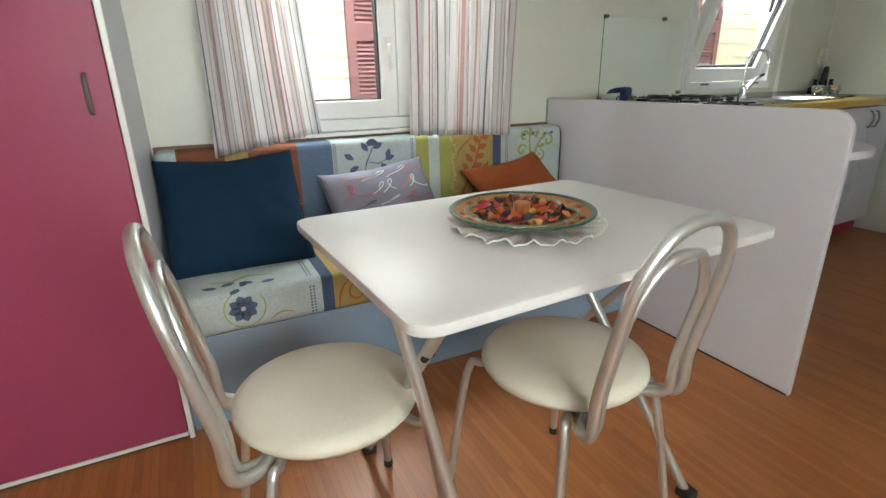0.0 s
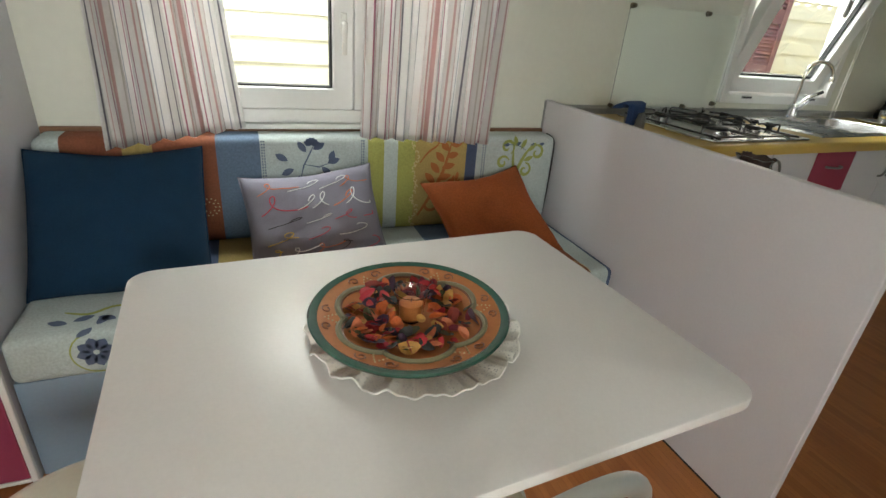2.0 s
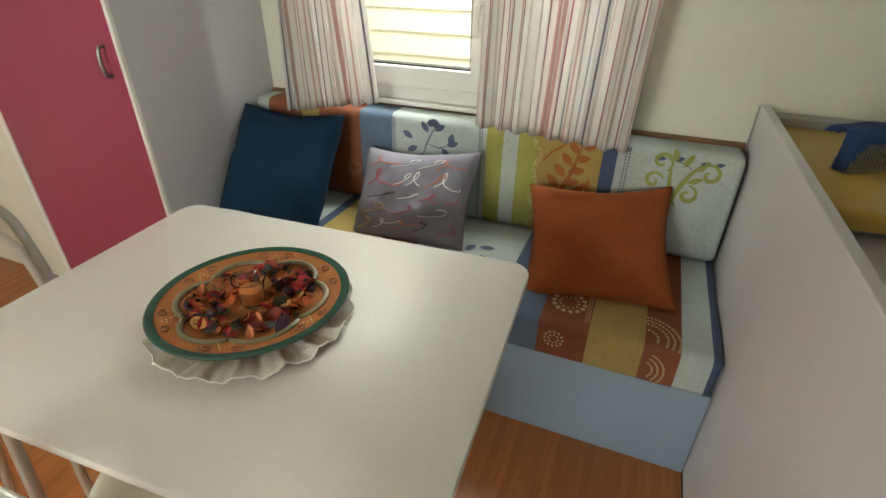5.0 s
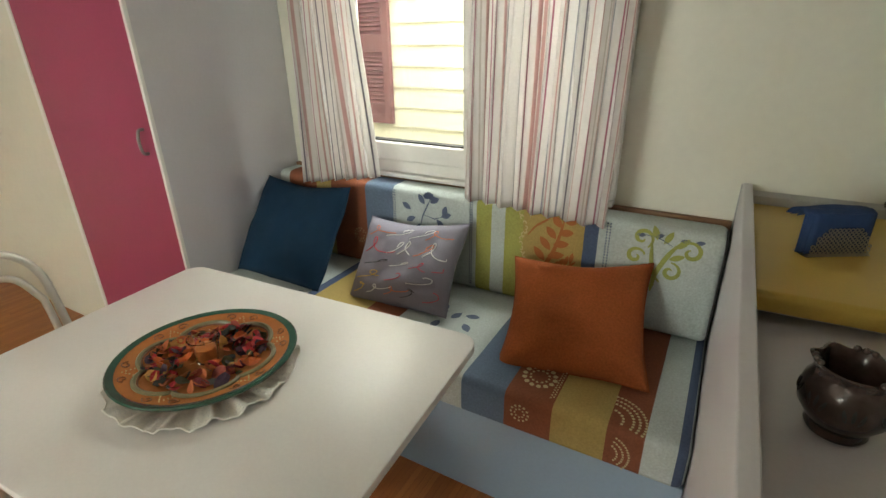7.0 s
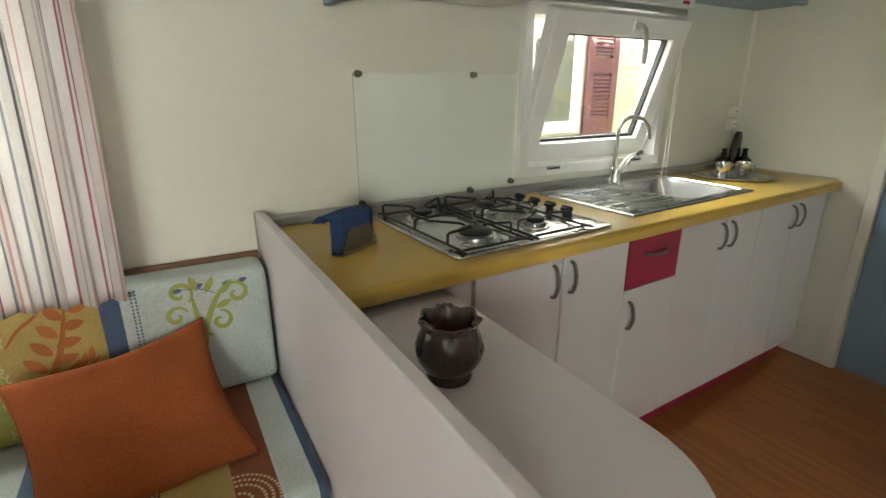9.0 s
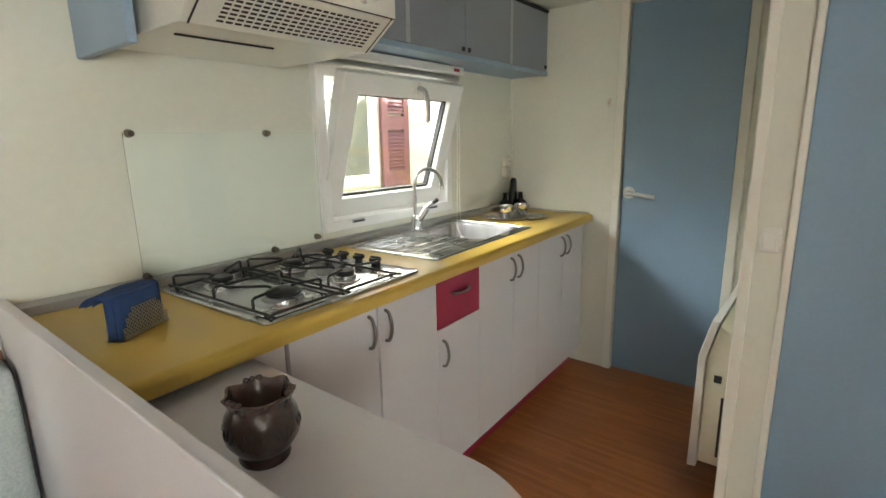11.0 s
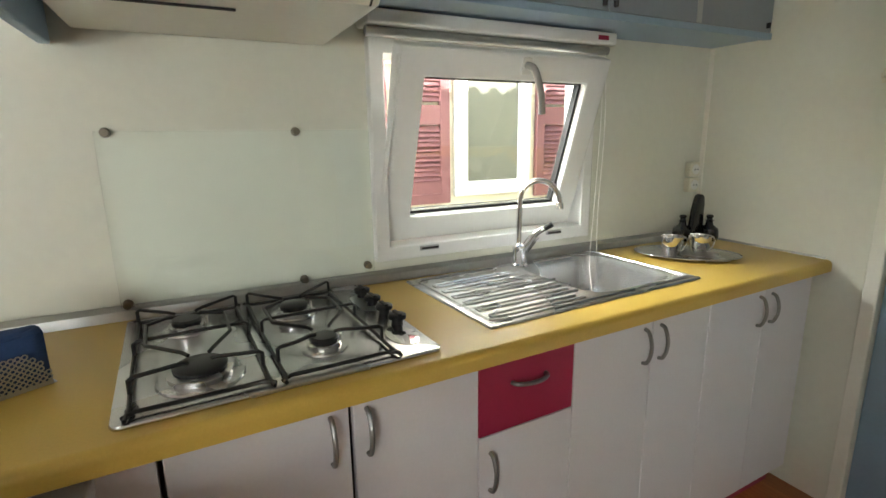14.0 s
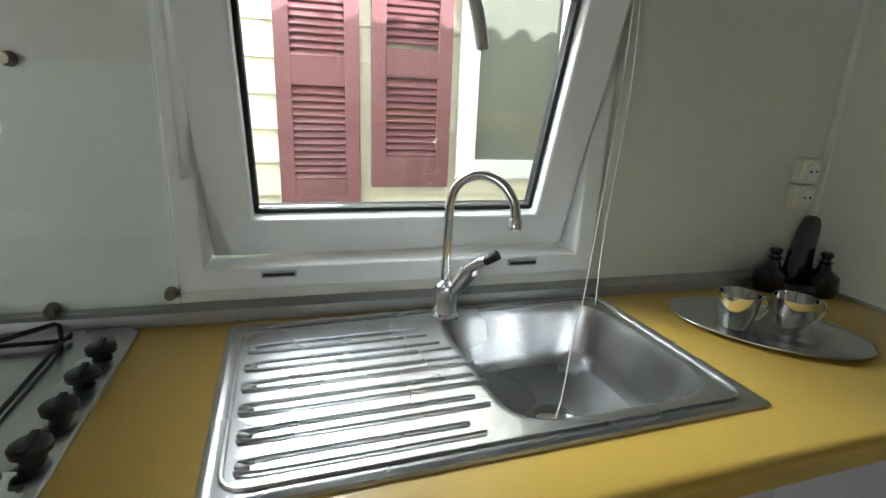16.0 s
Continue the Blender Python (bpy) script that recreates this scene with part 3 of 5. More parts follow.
def base_unit(x0, x1, hx, drawer=False):
    u = thing("base_cabinet", ((x0 + x1) / 2, 2.0, 0), "white kitchen base cabinet with crimson drawer" if drawer else "white laminate kitchen base cabinet", "cabinet", "kitchen base cabinets")
    part("body", box(x0 + 0.001, UY + 0.024, 0.10, x1 - 0.001, NY - 0.08, 0.70), M_GAP, u, "dark cabinet carcass")
    top = 0.866
    if drawer:
        d = part("drawer_front", box(x0 + 0.0015, UY, 0.682, x1 - 0.0015, UY + 0.02, top, 0.002), M_CRIMSON, u, "crimson drawer front")
        bowed_handle((x0 + x1) / 2, UY, 0.80, d, True)
        top = 0.679
    dr = part("door", box(x0 + 0.0015, UY, 0.10, x1 - 0.0015, UY + 0.02, top, 0.002), M_LILAC, u)
    if hx is not None:
        bowed_handle(hx, UY, 0.585 if drawer else 0.79, dr)
    part("plinth", box(x0, UY + 0.055, 0.0, x1, UY + 0.07, 0.099), M_CRIMSON, u, "crimson plinth")
    swing(u, 3.05, 1.70, 2.0)


tagged(part("filler_panel", box(2.03, UY + 0.005, 0.10, 2.432, UY + 0.022, 0.866, 0.002), M_LILAC), "white filler panel under the worktop", "panel")
swing(bpy.data.objects["filler_panel"], 3.05, 1.70, 2.0)
for x0, x1, hx, dr in ((2.440, 2.76, 2.722, False), (2.766, 3.06, 2.795, False), (3.06, 3.345, 3.092, True), (3.345, 3.635, 3.602, False), (3.635, 3.89, 3.668, False), (3.89, 4.185, 4.152, False), (4.185, 4.475, 4.222, False)):
    base_unit(x0, x1, hx, dr)
part_wt = thing("worktop", (3.3, 1.95, 0.88), "mustard yellow laminate kitchen worktop", "worktop")
prof = [(1.815, 0.88), (1.815, 0.92)] + [(1.643 + 0.018 + p[0], 0.902 + p[1]) for p in arc(0, 0, 0.018, 90, 180, 6)] + [(1.643, 0.88)]
top = prism(prof, "x", PX + 0.028, EX - 0.002)
for v in top.verts:
    if v.co.y < 1.80:
        v.co.y += 0.012 + 0.042 * (v.co.x - 3.05)
for a, b, c, d in ((PX + 0.028, 1.815, 3.48, NY - 0.004), (3.895, 1.815, EX - 0.002, NY - 0.004), (3.48, 2.22, 3.895, NY - 0.004)):
    box(a, b, 0.88, c, d, 0.92, bm=top)
part("top", top, M_COUNTER, part_wt, smooth=30)
part("back_strip", prism([(NY - 0.03, 0.921), (NY - 0.026, 0.945), (NY - 0.002, 0.955), (NY - 0.002, 0.921)], "x", PX + 0.03, EX - 0.004), M_GREYALU, part_wt, "grey aluminium upstand strip")
part("back_strip", prism([(EX - 0.008, 0.9205), (EX - 0.006, 0.926), (EX - 0.003, 0.928), (EX - 0.003, 0.9205)], "y", 1.74, NY - 0.035), M_GREYALU, part_wt, "thin grey end joint")

# table
TC, TR = Vector((1.005, 1.067, 0)), radians(3.2)
TM = Matrix.Translation(TC) @ Matrix.Rotation(TR, 4, "Z")


def turned(bm, m):
    bmesh.ops.transform(bm, matrix=m, verts=bm.verts)
    return bm


table = thing("folding_table", TC, "white laminate folding table with silver tube legs", "table")
part("tabletop", turned(prism(rounded(-0.508, -0.375, 0.508, 0.375, 0.05), "z", 0.70, 0.722, 0.003), TM), M_TABLE, table, smooth=40)
LEGS = (((0.535, 0.79, 0.698), (0.66, 0.68, 0.012)), ((0.584, 0.704, 0.698), (0.60, 1.27, 0.012)), ((1.11, 1.06, 0.698), (1.305, 0.70, 0.012)), ((1.40, 0.86, 0.698), (1.24, 1.40, 0.012)))
for a, b in LEGS:
    a, b = Vector(a), Vector(b)
    part("leg", tube([a, a.lerp(b, 0.33), a.lerp(b, 0.66), b], 0.0125, 10), M_ALU, table, smooth=40)
    cap = box(b.x - 0.02, b.y - 0.022, 0.0, b.x + 0.02, b.y + 0.022, 0.03, 0.006)
    part("foot_cap", cap, M_RUBBER, table, "black rubber foot")
part("top_rail", tube([(0.535, 0.79, 0.687), (1.11, 1.06, 0.687)], 0.010), M_ALU, table)
part("hinge_bolt", tube([(0.575, 0.77, 0.60), (0.60, 0.785, 0.60)], 0.007, 8), M_RUBBER, table, "black hinge bolt")


def chair():
    c = thing("dining_chair", (0, 0, 0), "silver tube chair with round cream vinyl seat", "chair", "chairs at the table")
    part("seat", lathe([(0, 0.425), (0.165, 0.425), (0.185, 0.43), (0.195, 0.444), (0.192, 0.459), (0.17, 0.470), (0.10, 0.476), (0, 0.478)], (0, 0, 0), 40), M_VINYLSEAT, c, "round cream vinyl seat", 60)
    part("seat_base", lathe([(0, 0.41), (0.15, 0.41), (0.155, 0.424), (0, 0.424)], (0, 0, 0), 32), M_GAP, c)
    for sx in (-1, 1):
        part("leg", tube(smooth_path([(sx * 0.05, 0.10, 0.405), (sx * 0.13, 0.14, 0.405), (sx * 0.165, 0.165, 0.37), (sx * 0.20, 0.20, 0.012)], 7), 0.0105), M_ALU, c, smooth=40)
        part("leg", tube(smooth_path([(sx * 0.05, -0.10, 0.405), (sx * 0.12, -0.13, 0.405), (sx * 0.15, -0.155, 0.37), (sx * 0.20, -0.20, 0.012)], 7), 0.0105), M_ALU, c, smooth=40)
        for sy in (-1, 1):
            part("foot_cap", lathe([(0, 0), (0.013, 0), (0.013, 0.02), (0, 0.02)], (sx * 0.20, sy * 0.20, 0), 12), M_RUBBER, c, "black rubber foot")
    def loop(w, top, inset, base_y):
        def y(z):
            return base_y - 0.20 * (z - 0.43)
        pts = [(-0.06, -0.12, 0.408), (-w * 0.85, -0.165, 0.408), (-w, base_y - 0.01, 0.43), (-w, y(0.52), 0.52), (-w, y(0.66), 0.66), (-w * 0.93, y(top - 0.09), top - 0.09), (-w * 0.58, y(top - 0.02), top - 0.02), (0, y(top), top)]
        return pts + [(-p[0], p[1], p[2]) for p in pts[-2::-1]]
    part("outer_loop", tube(smooth_path(loop(0.142, 0.852, 0, -0.203), 7), 0.0125, 12), M_ALU, c, smooth=40)
    part("inner_loop", tube(smooth_path(loop(0.113, 0.785, 0, -0.193), 7), 0.0105, 12), M_ALU, c, smooth=40)
    return c


first = chair()
first.matrix_basis = pose(0.975, 0.852, 0, 0, 0, 6)
copy_thing(first, pose(0.439, 0.980, 0, 0, 0, -88))

# ---- hood and wall cabinets ----
HX0, HX1 = 2.33, 2.90
hood = thing("range_hood", (2.615, 1.98, 1.6), "white enamel range hood with slotted grille", "range hood")
hp = [(2.262, 1.612), (1.815, 1.612), (1.70, 1.69), (1.70, 1.752), (2.0, 1.80), (2.262, 1.80)]
part("body", prism(hp, "x", HX0, HX1, 0.004), M_ENAMEL, hood)
upper = thing("hood_cabinet", (2.6, 2.1, 1.82), "blue laminate cabinet above the range hood", "cabinet")
part("end_panel", box(2.266, 1.93, 1.575, 2.290, NY - 0.003, TOP - 0.003, 0.004), M_BLUE, upper, "pale blue end panel")
part("door", box(2.29, 2.0, 1.84, 2.928, 2.018, TOP - 0.012, 0.002), M_BLUE, upper)
part("body", box(2.29, 2.02, 1.84, 2.928, NY - 0.003, TOP - 0.004), M_BLUE, upper)
M_STRIP = material("pale grey strip", (0.42, 0.44, 0.45), 0.4, var=0.03)
wc = thing("wall_cabinet", (3.72, 2.14, 1.70), "long blue-grey kitchen wall cabinet with two doors", "cabinet")
part("body", box(2.932, 2.052, 1.705, EX - 0.004, NY - 0.003, TOP - 0.004, 0.002), M_BLUE, wc, "pale blue carcass")
part("bottom_rail", box(2.932, 2.024, 1.700, EX - 0.004, 2.05, 1.722, 0.003), M_BLUE, wc, "pale blue bottom rail")
part("top_rail", box(2.932, 2.026, TOP - 0.022, EX - 0.004, 2.05, TOP - 0.006, 0.002), M_GAP, wc, "dark top rail")
for a, b, kxs in ((2.934, 3.706, (3.685,)), (3.709, EX - 0.006, (3.73, 4.485))):
    d = part("door", box(a, 2.03, 1.724, b, 2.05, TOP - 0.024, 0.002), M_GREYCAB, wc)
    part("vertical_strip", box((a + b) / 2 - 0.012, 2.0275, 1.726, (a + b) / 2 + 0.012, 2.0298, TOP - 0.026), M_STRIP, d, "pale grey strip")
    for kx in kxs:
        part("knob", lathe([(0, -0.014), (0.007, -0.014), (0.008, 0.004), (0, 0.004)], (kx, 2.023, 1.75), 12), M_BLACK, d)

# ---- hood details ----
n_up = Vector((0, -0.078, -0.115)).normalized()
face0, face1 = Vector((0, 1.70, 1.69)), Vector((0, 1.815, 1.612))
down = (face1 - face0)
bm = bmesh.new()
for r in range(8):
    for c in range(20):
        x = 2.405 + c * 0.0225
        a = face0 + down * (0.16 + r * 0.092)
        b = a + down * 0.048
        o = n_up * 0.0045
        bm.faces.new([bm.verts.new(q) for q in ((x, *(a + o)[1:]), (x + 0.017, *(a + o)[1:]), (x + 0.017, *(b + o)[1:]), (x, *(b + o)[1:]))])
tagged(part("grille_pattern", bm, M_GAP, hood, "dark ventilation slots"), kind="stuff")
part("grille_panel", prism([(1.7035 + n_up.y * 0.0005, 1.687), (1.812, 1.6135), (1.812, 1.611), (1.7025, 1.6848)], "x", HX0 + 0.02, HX1 - 0.02), M_ENAMEL, hood)
for x in (HX0 + 0.017, HX1 - 0.021):
    part("seam", prism([(1.699, 1.689), (1.814, 1.611), (1.812, 1.6095), (1.698, 1.6875)], "x", x, x + 0.004), M_GAP, hood, "dark panel seam")
part("oil_slot", box(2.38, 1.94, 1.608, 2.65, 1.95, 1.6115), M_GAP, hood, "dark slot")
part("lip_seam", box(HX0 + 0.004, 1.6985, 1.688, HX1 - 0.004, 1.7, 1.691), M_GAP, hood, "dark seam")
bd = part("badge", box(2.395, 1.698, 1.716, 2.452, 1.7, 1.736), material("grey badge", (0.35, 0.35, 0.33), 0.4, 0.5), hood, "small grey maker's badge")
for k in range(4):
    part("bar", box(2.400 + k * 0.013, 1.6970, 1.720, 2.409 + k * 0.013, 1.698, 1.732), M_GAP, bd)
for x, r in ((2.745, 0.006), (2.775, 0.013), (2.815, 0.006)):
    kn = bmesh.new()
    bmesh.ops.create_cone(kn, cap_ends=True, segments=20, radius1=r, radius2=r * 0.85, depth=0.014)
    bmesh.ops.transform(kn, matrix=Matrix.Translation((x, 1.694, 1.722)) @ Matrix.Rotation(radians(90), 4, "X"), verts=kn.verts)
    part("control_knob", kn, M_WHITEPLASTIC, hood, smooth=40)
ln = lathe([(0, 0), (0.075, 0), (0.075, 0.035), (0, 0.035)], (2.62, 1.93, 1.80), 24)
part("duct_collar", ln, M_GAP, hood, "dark duct collar", 40)

# ---- roller blind over the kitchen window ----
blind = thing("roller_blind", (3.44, 2.2, 1.64), "rolled-up white window blind with hanging cords", "blind")
part("headbox", box(2.995, 2.165, 1.662, 3.885, 2.268, 1.70, 0.006), M_PVC, blind)
part("roll", tube([(3.0, 2.205, 1.648), (3.88, 2.205, 1.648)], 0.014, 12), M_GREYALU, blind, "grey rolled slats", 40)
part("label_strip", box(3.80, 2.1635, 1.674, 3.845, 2.165, 1.688), M_CRIMSON, blind, "small red sticker")
for k, dx in enumerate((0.0, 0.02)):
    cp = [(3.862 + dx * 0.3, 2.2, 1.65), (3.855 + dx, 2.19, 1.4), (3.83 + dx, 2.175, 1.1), (3.812 + dx * 1.6, 2.165, 0.935)]
    if k == 0:
        cp += [(3.78, 2.13, 0.90), (3.70, 2.02, 0.81), (3.64, 1.95, 0.792)]
    part("cord", tube(smooth_path(cp, 6), 0.0013, 6), M_WHITEPLASTIC, blind, "thin white cord")
part("cord_tassel", lathe([(0, 0), (0.006, 0.002), (0.007, 0.012), (0.003, 0.02), (0, 0.021)], (3.635, 1.945, 0.786), 12), M_IVORY, blind)

# ---- hob ----
hob = thing("gas_hob", (2.67, 1.97, 0.92), "steel four-burner gas hob with black grates", "hob")
part("plate", prism(rounded(2.372, 1.690, 2.965, 2.232, 0.018), "z", 0.9202, 0.930, 0.004), M_STEEL, hob, smooth=30)
part("control_recess", prism([(2.918 + 0.034 * math.cos(a), 1.795 + 0.058 * math.sin(a)) for a in [math.tau * k / 24 for k in range(24)]], "z", 0.930, 0.9312, 0.0005), M_CHROME, hob, "polished pressed recess", 40)
for bx, by, br in ((2.512, 1.806, 0.052), (2.500, 2.085, 0.036), (2.748, 1.816, 0.032), (2.742, 2.066, 0.038)):
    bn = part("burner", lathe([(0, 0.9305), (br * 1.5, 0.9305), (br * 1.45, 0.934), (br * 1.1, 0.936), (br * 1.1, 0.945), (br * 0.95, 0.948), (0, 0.948)], (bx, by, 0), 28), M_STEEL, hob, "steel burner ring", 40)
    part("burner_cap", lathe([(0, 0.949), (br * 0.9, 0.949), (br * 0.92, 0.956), (br * 0.8, 0.960), (0, 0.961)], (bx, by, 0), 28), M_BLACK, bn, "black burner cap", 40)
    part("igniter", tube([(bx + br * 1.2, by + 0.012, 0.931), (bx + br * 1.2, by + 0.012, 0.952)], 0.003, 8), M_WHITEPLASTIC, bn)
for i in range(4):
    ky = 1.868 + i * 0.080
    kb = part("knob", lathe([(0, 0), (0.014, 0), (0.013, 0.012), (0.0215, 0.014), (0.022, 0.022), (0.019, 0.0245), (0, 0.025)], (2.938, ky, 0.930), 20), M_BLACK, hob, "black control knob", 40)
    part("grip", box(2.933, ky - 0.019, 0.9535, 2.943, ky + 0.019, 0.9595, 0.002), M_BLACK, kb)


def grate(x0, x1, y0, y1, front, back):
    """A low rod frame with raised fingers towards two burners, a cross bar and two bent links."""
    low, high, r = 0.938, 0.970, 0.0040
    g = part("grate", tube(smooth_path([(x0, y0 + 0.01, low), (x0 + 0.01, y0, low), (x1 - 0.01, y0, low), (x1, y0 + 0.01, low), (x1, y1 - 0.01, low), (x1 - 0.01, y1, low), (x0 + 0.01, y1, low), (x0, y1 - 0.01, low)], 3, True), r, 8, True), M_BLACK, hob, "black enamelled rod grate", 50)
    for ex, sx in ((x0, -1), (x1, 1)):
        (bx, by), (fx, fy) = back, front
        part("finger", tube([(ex, y1, low), (ex, y1 + 0.002, high - 0.004), (ex - sx * 0.006, y1, high), (bx + sx * 0.035, by + 0.030, high), (bx + sx * 0.022, by + 0.020, high - 0.003)], r, 7), M_BLACK, g, smooth=50)
        ey = y0 + 0.065
        part("finger", tube([(ex, ey, low), (ex, ey, high - 0.004), (ex - sx * 0.006, ey, high), (ex - sx * 0.035, ey + 0.006, high), (fx + sx * 0.030, fy - 0.012, high), (fx + sx * 0.020, fy - 0.008, high - 0.003)], r, 7), M_BLACK, g, smooth=50)
        ym = (by + fy) / 2
        part("link", tube([(bx + sx * 0.030, by - 0.005, high), (bx + sx * 0.078, by - 0.040, high), (bx + sx * 0.078, ym - 0.025, high), (fx + sx * 0.028, fy + 0.040, high), (fx + sx * 0.018, fy + 0.026, high - 0.003)], r, 7), M_BLACK, g, smooth=50)
    yc = (back[1] + front[1]) / 2 + 0.012
    part("cross_bar", tube([(x0, yc, low), (x0, yc, high - 0.006), (x0 + 0.007, yc, high - 0.001), (x1 - 0.007, yc, high - 0.001), (x1, yc, high - 0.006), (x1, yc, low)], r, 7), M_BLACK, g, smooth=50)
    for fx in (x0, x1):
        for fy in (y0 + 0.012, y1 - 0.012):
            part("foot", lathe([(0, 0.9302), (0.006, 0.9302), (0.006, 0.938), (0, 0.938)], (fx, fy, 0), 8), M_RUBBER, g)


grate(2.400, 2.618, 1.712, 2.172, (2.512, 1.806), (2.500, 2.085))
grate(2.646, 2.862, 1.712, 2.172, (2.748, 1.816), (2.742, 2.066))
swing(hob, 2.67, 1.96, 2.4, -0.006, -0.008)

# ---- sink and tap ----
sink = thing("kitchen_sink", (3.51, 2.0, 0.92), "stainless steel inset sink with ribbed drainer", "sink")
bm = bmesh.new()
N = 64
cx, cy = 3.688, 2.015


def loop_at(hx, hy, r, z, dx=0.0):
    """A rounded rectangle sampled by angle about the bowl's centre."""
    out = []
    for k in range(N):
        a = math.tau * (k + 0.5) / N
        c, s = math.cos(a), math.sin(a)
        e = 2 + 6 * (1 - r)
        d = (abs(c / hx) ** e + abs(s / hy) ** e) ** (-1 / e)
        out.append(bm.verts.new((cx + dx + d * c, cy + d * s, z)))
    return out


def outer_loop(x0, y0, x1, y1, z):
    out = []
    for k in range(N):
        a = math.tau * (k + 0.5) / N
        c, s = math.cos(a), math.sin(a)
        t = min(((x1 if c > 0 else x0) - cx) / c if abs(c) > 1e-6 else 9, ((y1 if s > 0 else y0) - cy) / s if abs(s) > 1e-6 else 9)
        out.append(bm.verts.new((cx + t * c, cy + t * s, z)))
    for q in ((x0, y0), (x1, y0), (x1, y1), (x0, y1)):
        near = min(out, key=lambda v: (v.co.x - q[0]) ** 2 + (v.co.y - q[1]) ** 2)
        near.co.x, near.co.y = q
    return out


loops = [outer_loop(3.110, 1.777, 3.910, 2.236, 0.9205), outer_loop(3.112, 1.779, 3.908, 2.234, 0.926), outer_loop(3.119, 1.786, 3.901, 2.227, 0.928), outer_loop(3.124, 1.791, 3.896, 2.222, 0.926), outer_loop(3.128, 1.795, 3.892, 2.218, 0.926), loop_at(0.197, 0.202, 0.45, 0.926), loop_at(0.190, 0.196, 0.45, 0.926), loop_at(0.182, 0.188, 0.45, 0.922), loop_at(0.176, 0.182, 0.5, 0.90), loop_at(0.166, 0.172, 0.5, 0.82), loop_at(0.150, 0.155, 0.55, 0.795), loop_at(0.12, 0.125, 0.6, 0.785), loop_at(0.03, 0.03, 1.0, 0.780)]
for a, b in zip(loops, loops[1:]):
    for k in range(N):
        bm.faces.new((a[k], a[(k + 1) % N], b[(k + 1) % N], b[k]))
bm.faces.new(loops[-1])
part("basin", bm, M_STEEL, sink, smooth=35)
part("drain", lathe([(0, 0.7835), (0.028, 0.7835), (0.034, 0.7815), (0.036, 0.781)], (cx, cy, 0), 24), M_CHROME, sink, "chrome waste plug", 40)
for i in range(6):
    y = 1.835 + i * 0.059
    x1 = 3.475 - (0.03 if i in (0, 5) else 0.0) + (0.02 if i in (2, 3) else 0)
    part("drainer_rib", tube(smooth_path([(x1, y + 0.012, 0.9265), (3.175, y + 0.012, 0.9265), (3.163, y, 0.9265), (3.175, y - 0.012, 0.9265), (x1 + 0.015, y - 0.012, 0.9265)], 4), 0.004, 8), M_STEEL, sink, smooth=40)
rim = [(p[0], p[1], 0.9268) for p in rounded(3.135, 1.80, 3.888, 2.214, 0.03, 4)]
part("rim_bead", tube(rim, 0.0035, 6, True), M_STEEL, sink, smooth=40)
tap = thing("kitchen_tap", (3.512, 2.185, 0.926), "chrome swan-neck kitchen mixer tap", "tap")
part("base", lathe([(0, 0), (0.030, 0), (0.030, 0.006), (0.024, 0.012), (0.023, 0.05), (0.025, 0.056), (0.024, 0.07), (0.012, 0.078), (0, 0.078)], (3.512, 2.185, 0.927), 28), M_CHROME, tap, smooth=40)
part("spout", tube(smooth_path([(3.510, 2.19, 1.0), (3.512, 2.19, 1.10), (3.514, 2.188, 1.165), (3.528, 2.178, 1.20), (3.558, 2.157, 1.218), (3.592, 2.133, 1.207), (3.613, 2.117, 1.175), (3.618, 2.112, 1.14)], 7), 0.0095, 12), M_CHROME, tap, smooth=40)
part("aerator", lathe([(0, 0), (0.0125, 0), (0.0125, 0.018), (0.010, 0.022), (0, 0.022)], (3.618, 2.112, 1.124), 16), M_CHROME, tap, smooth=40)
lv = part("lever_body", tube([(3.525, 2.175, 0.985), (3.548, 2.150, 1.035)], 0.017, 16), M_CHROME, tap, smooth=40)
part("lever_tip", tube([(3.570, 2.127, 1.060), (3.588, 2.111, 1.076)], 0.0095, 10), M_BLACK, lv, "black lever tip", 40)
part("lever", tube(smooth_path([(3.545, 2.152, 1.035), (3.558, 2.138, 1.052), (3.578, 2.120, 1.066)], 5), 0.011, 10, taper=[1, 0.9, 0.8, 0.7]), M_CHROME, lv, smooth=40)

swing(sink, 3.51, 2.0, 3.0, 0.0, -0.006)

# ---- glass splash panel ----
gl = thing("splash_panel", (2.68, 2.25, 0.95), "clear glass splashback held by metal bolts", "splashback")
gpn = part("pane", box(2.342, 2.2505, 0.952, 3.013, 2.2555, 1.386, 0.001, 1), M_PANEL, gl)
gpn.visible_shadow = False
for x, z in ((2.364, 1.383), (2.807, 1.383), (2.356, 0.956), (2.80, 0.960), (2.995, 0.978)):
    b = bmesh.new()
    bmesh.ops.create_cone(b, cap_ends=True, segments=18, radius1=0.0125, radius2=0.009, depth=0.022)
    bmesh.ops.transform(b, matrix=Matrix.Translation((x, 2.2585, z)) @ Matrix.Rotation(radians(90), 4, "X"), verts=b.verts)
    part("bolt", b, material("aged bronze", (0.20, 0.17, 0.13), 0.4, 0.8) if "aged bronze" not in bpy.data.materials else bpy.data.materials["aged bronze"], gl, "aged metal bolt", 40)

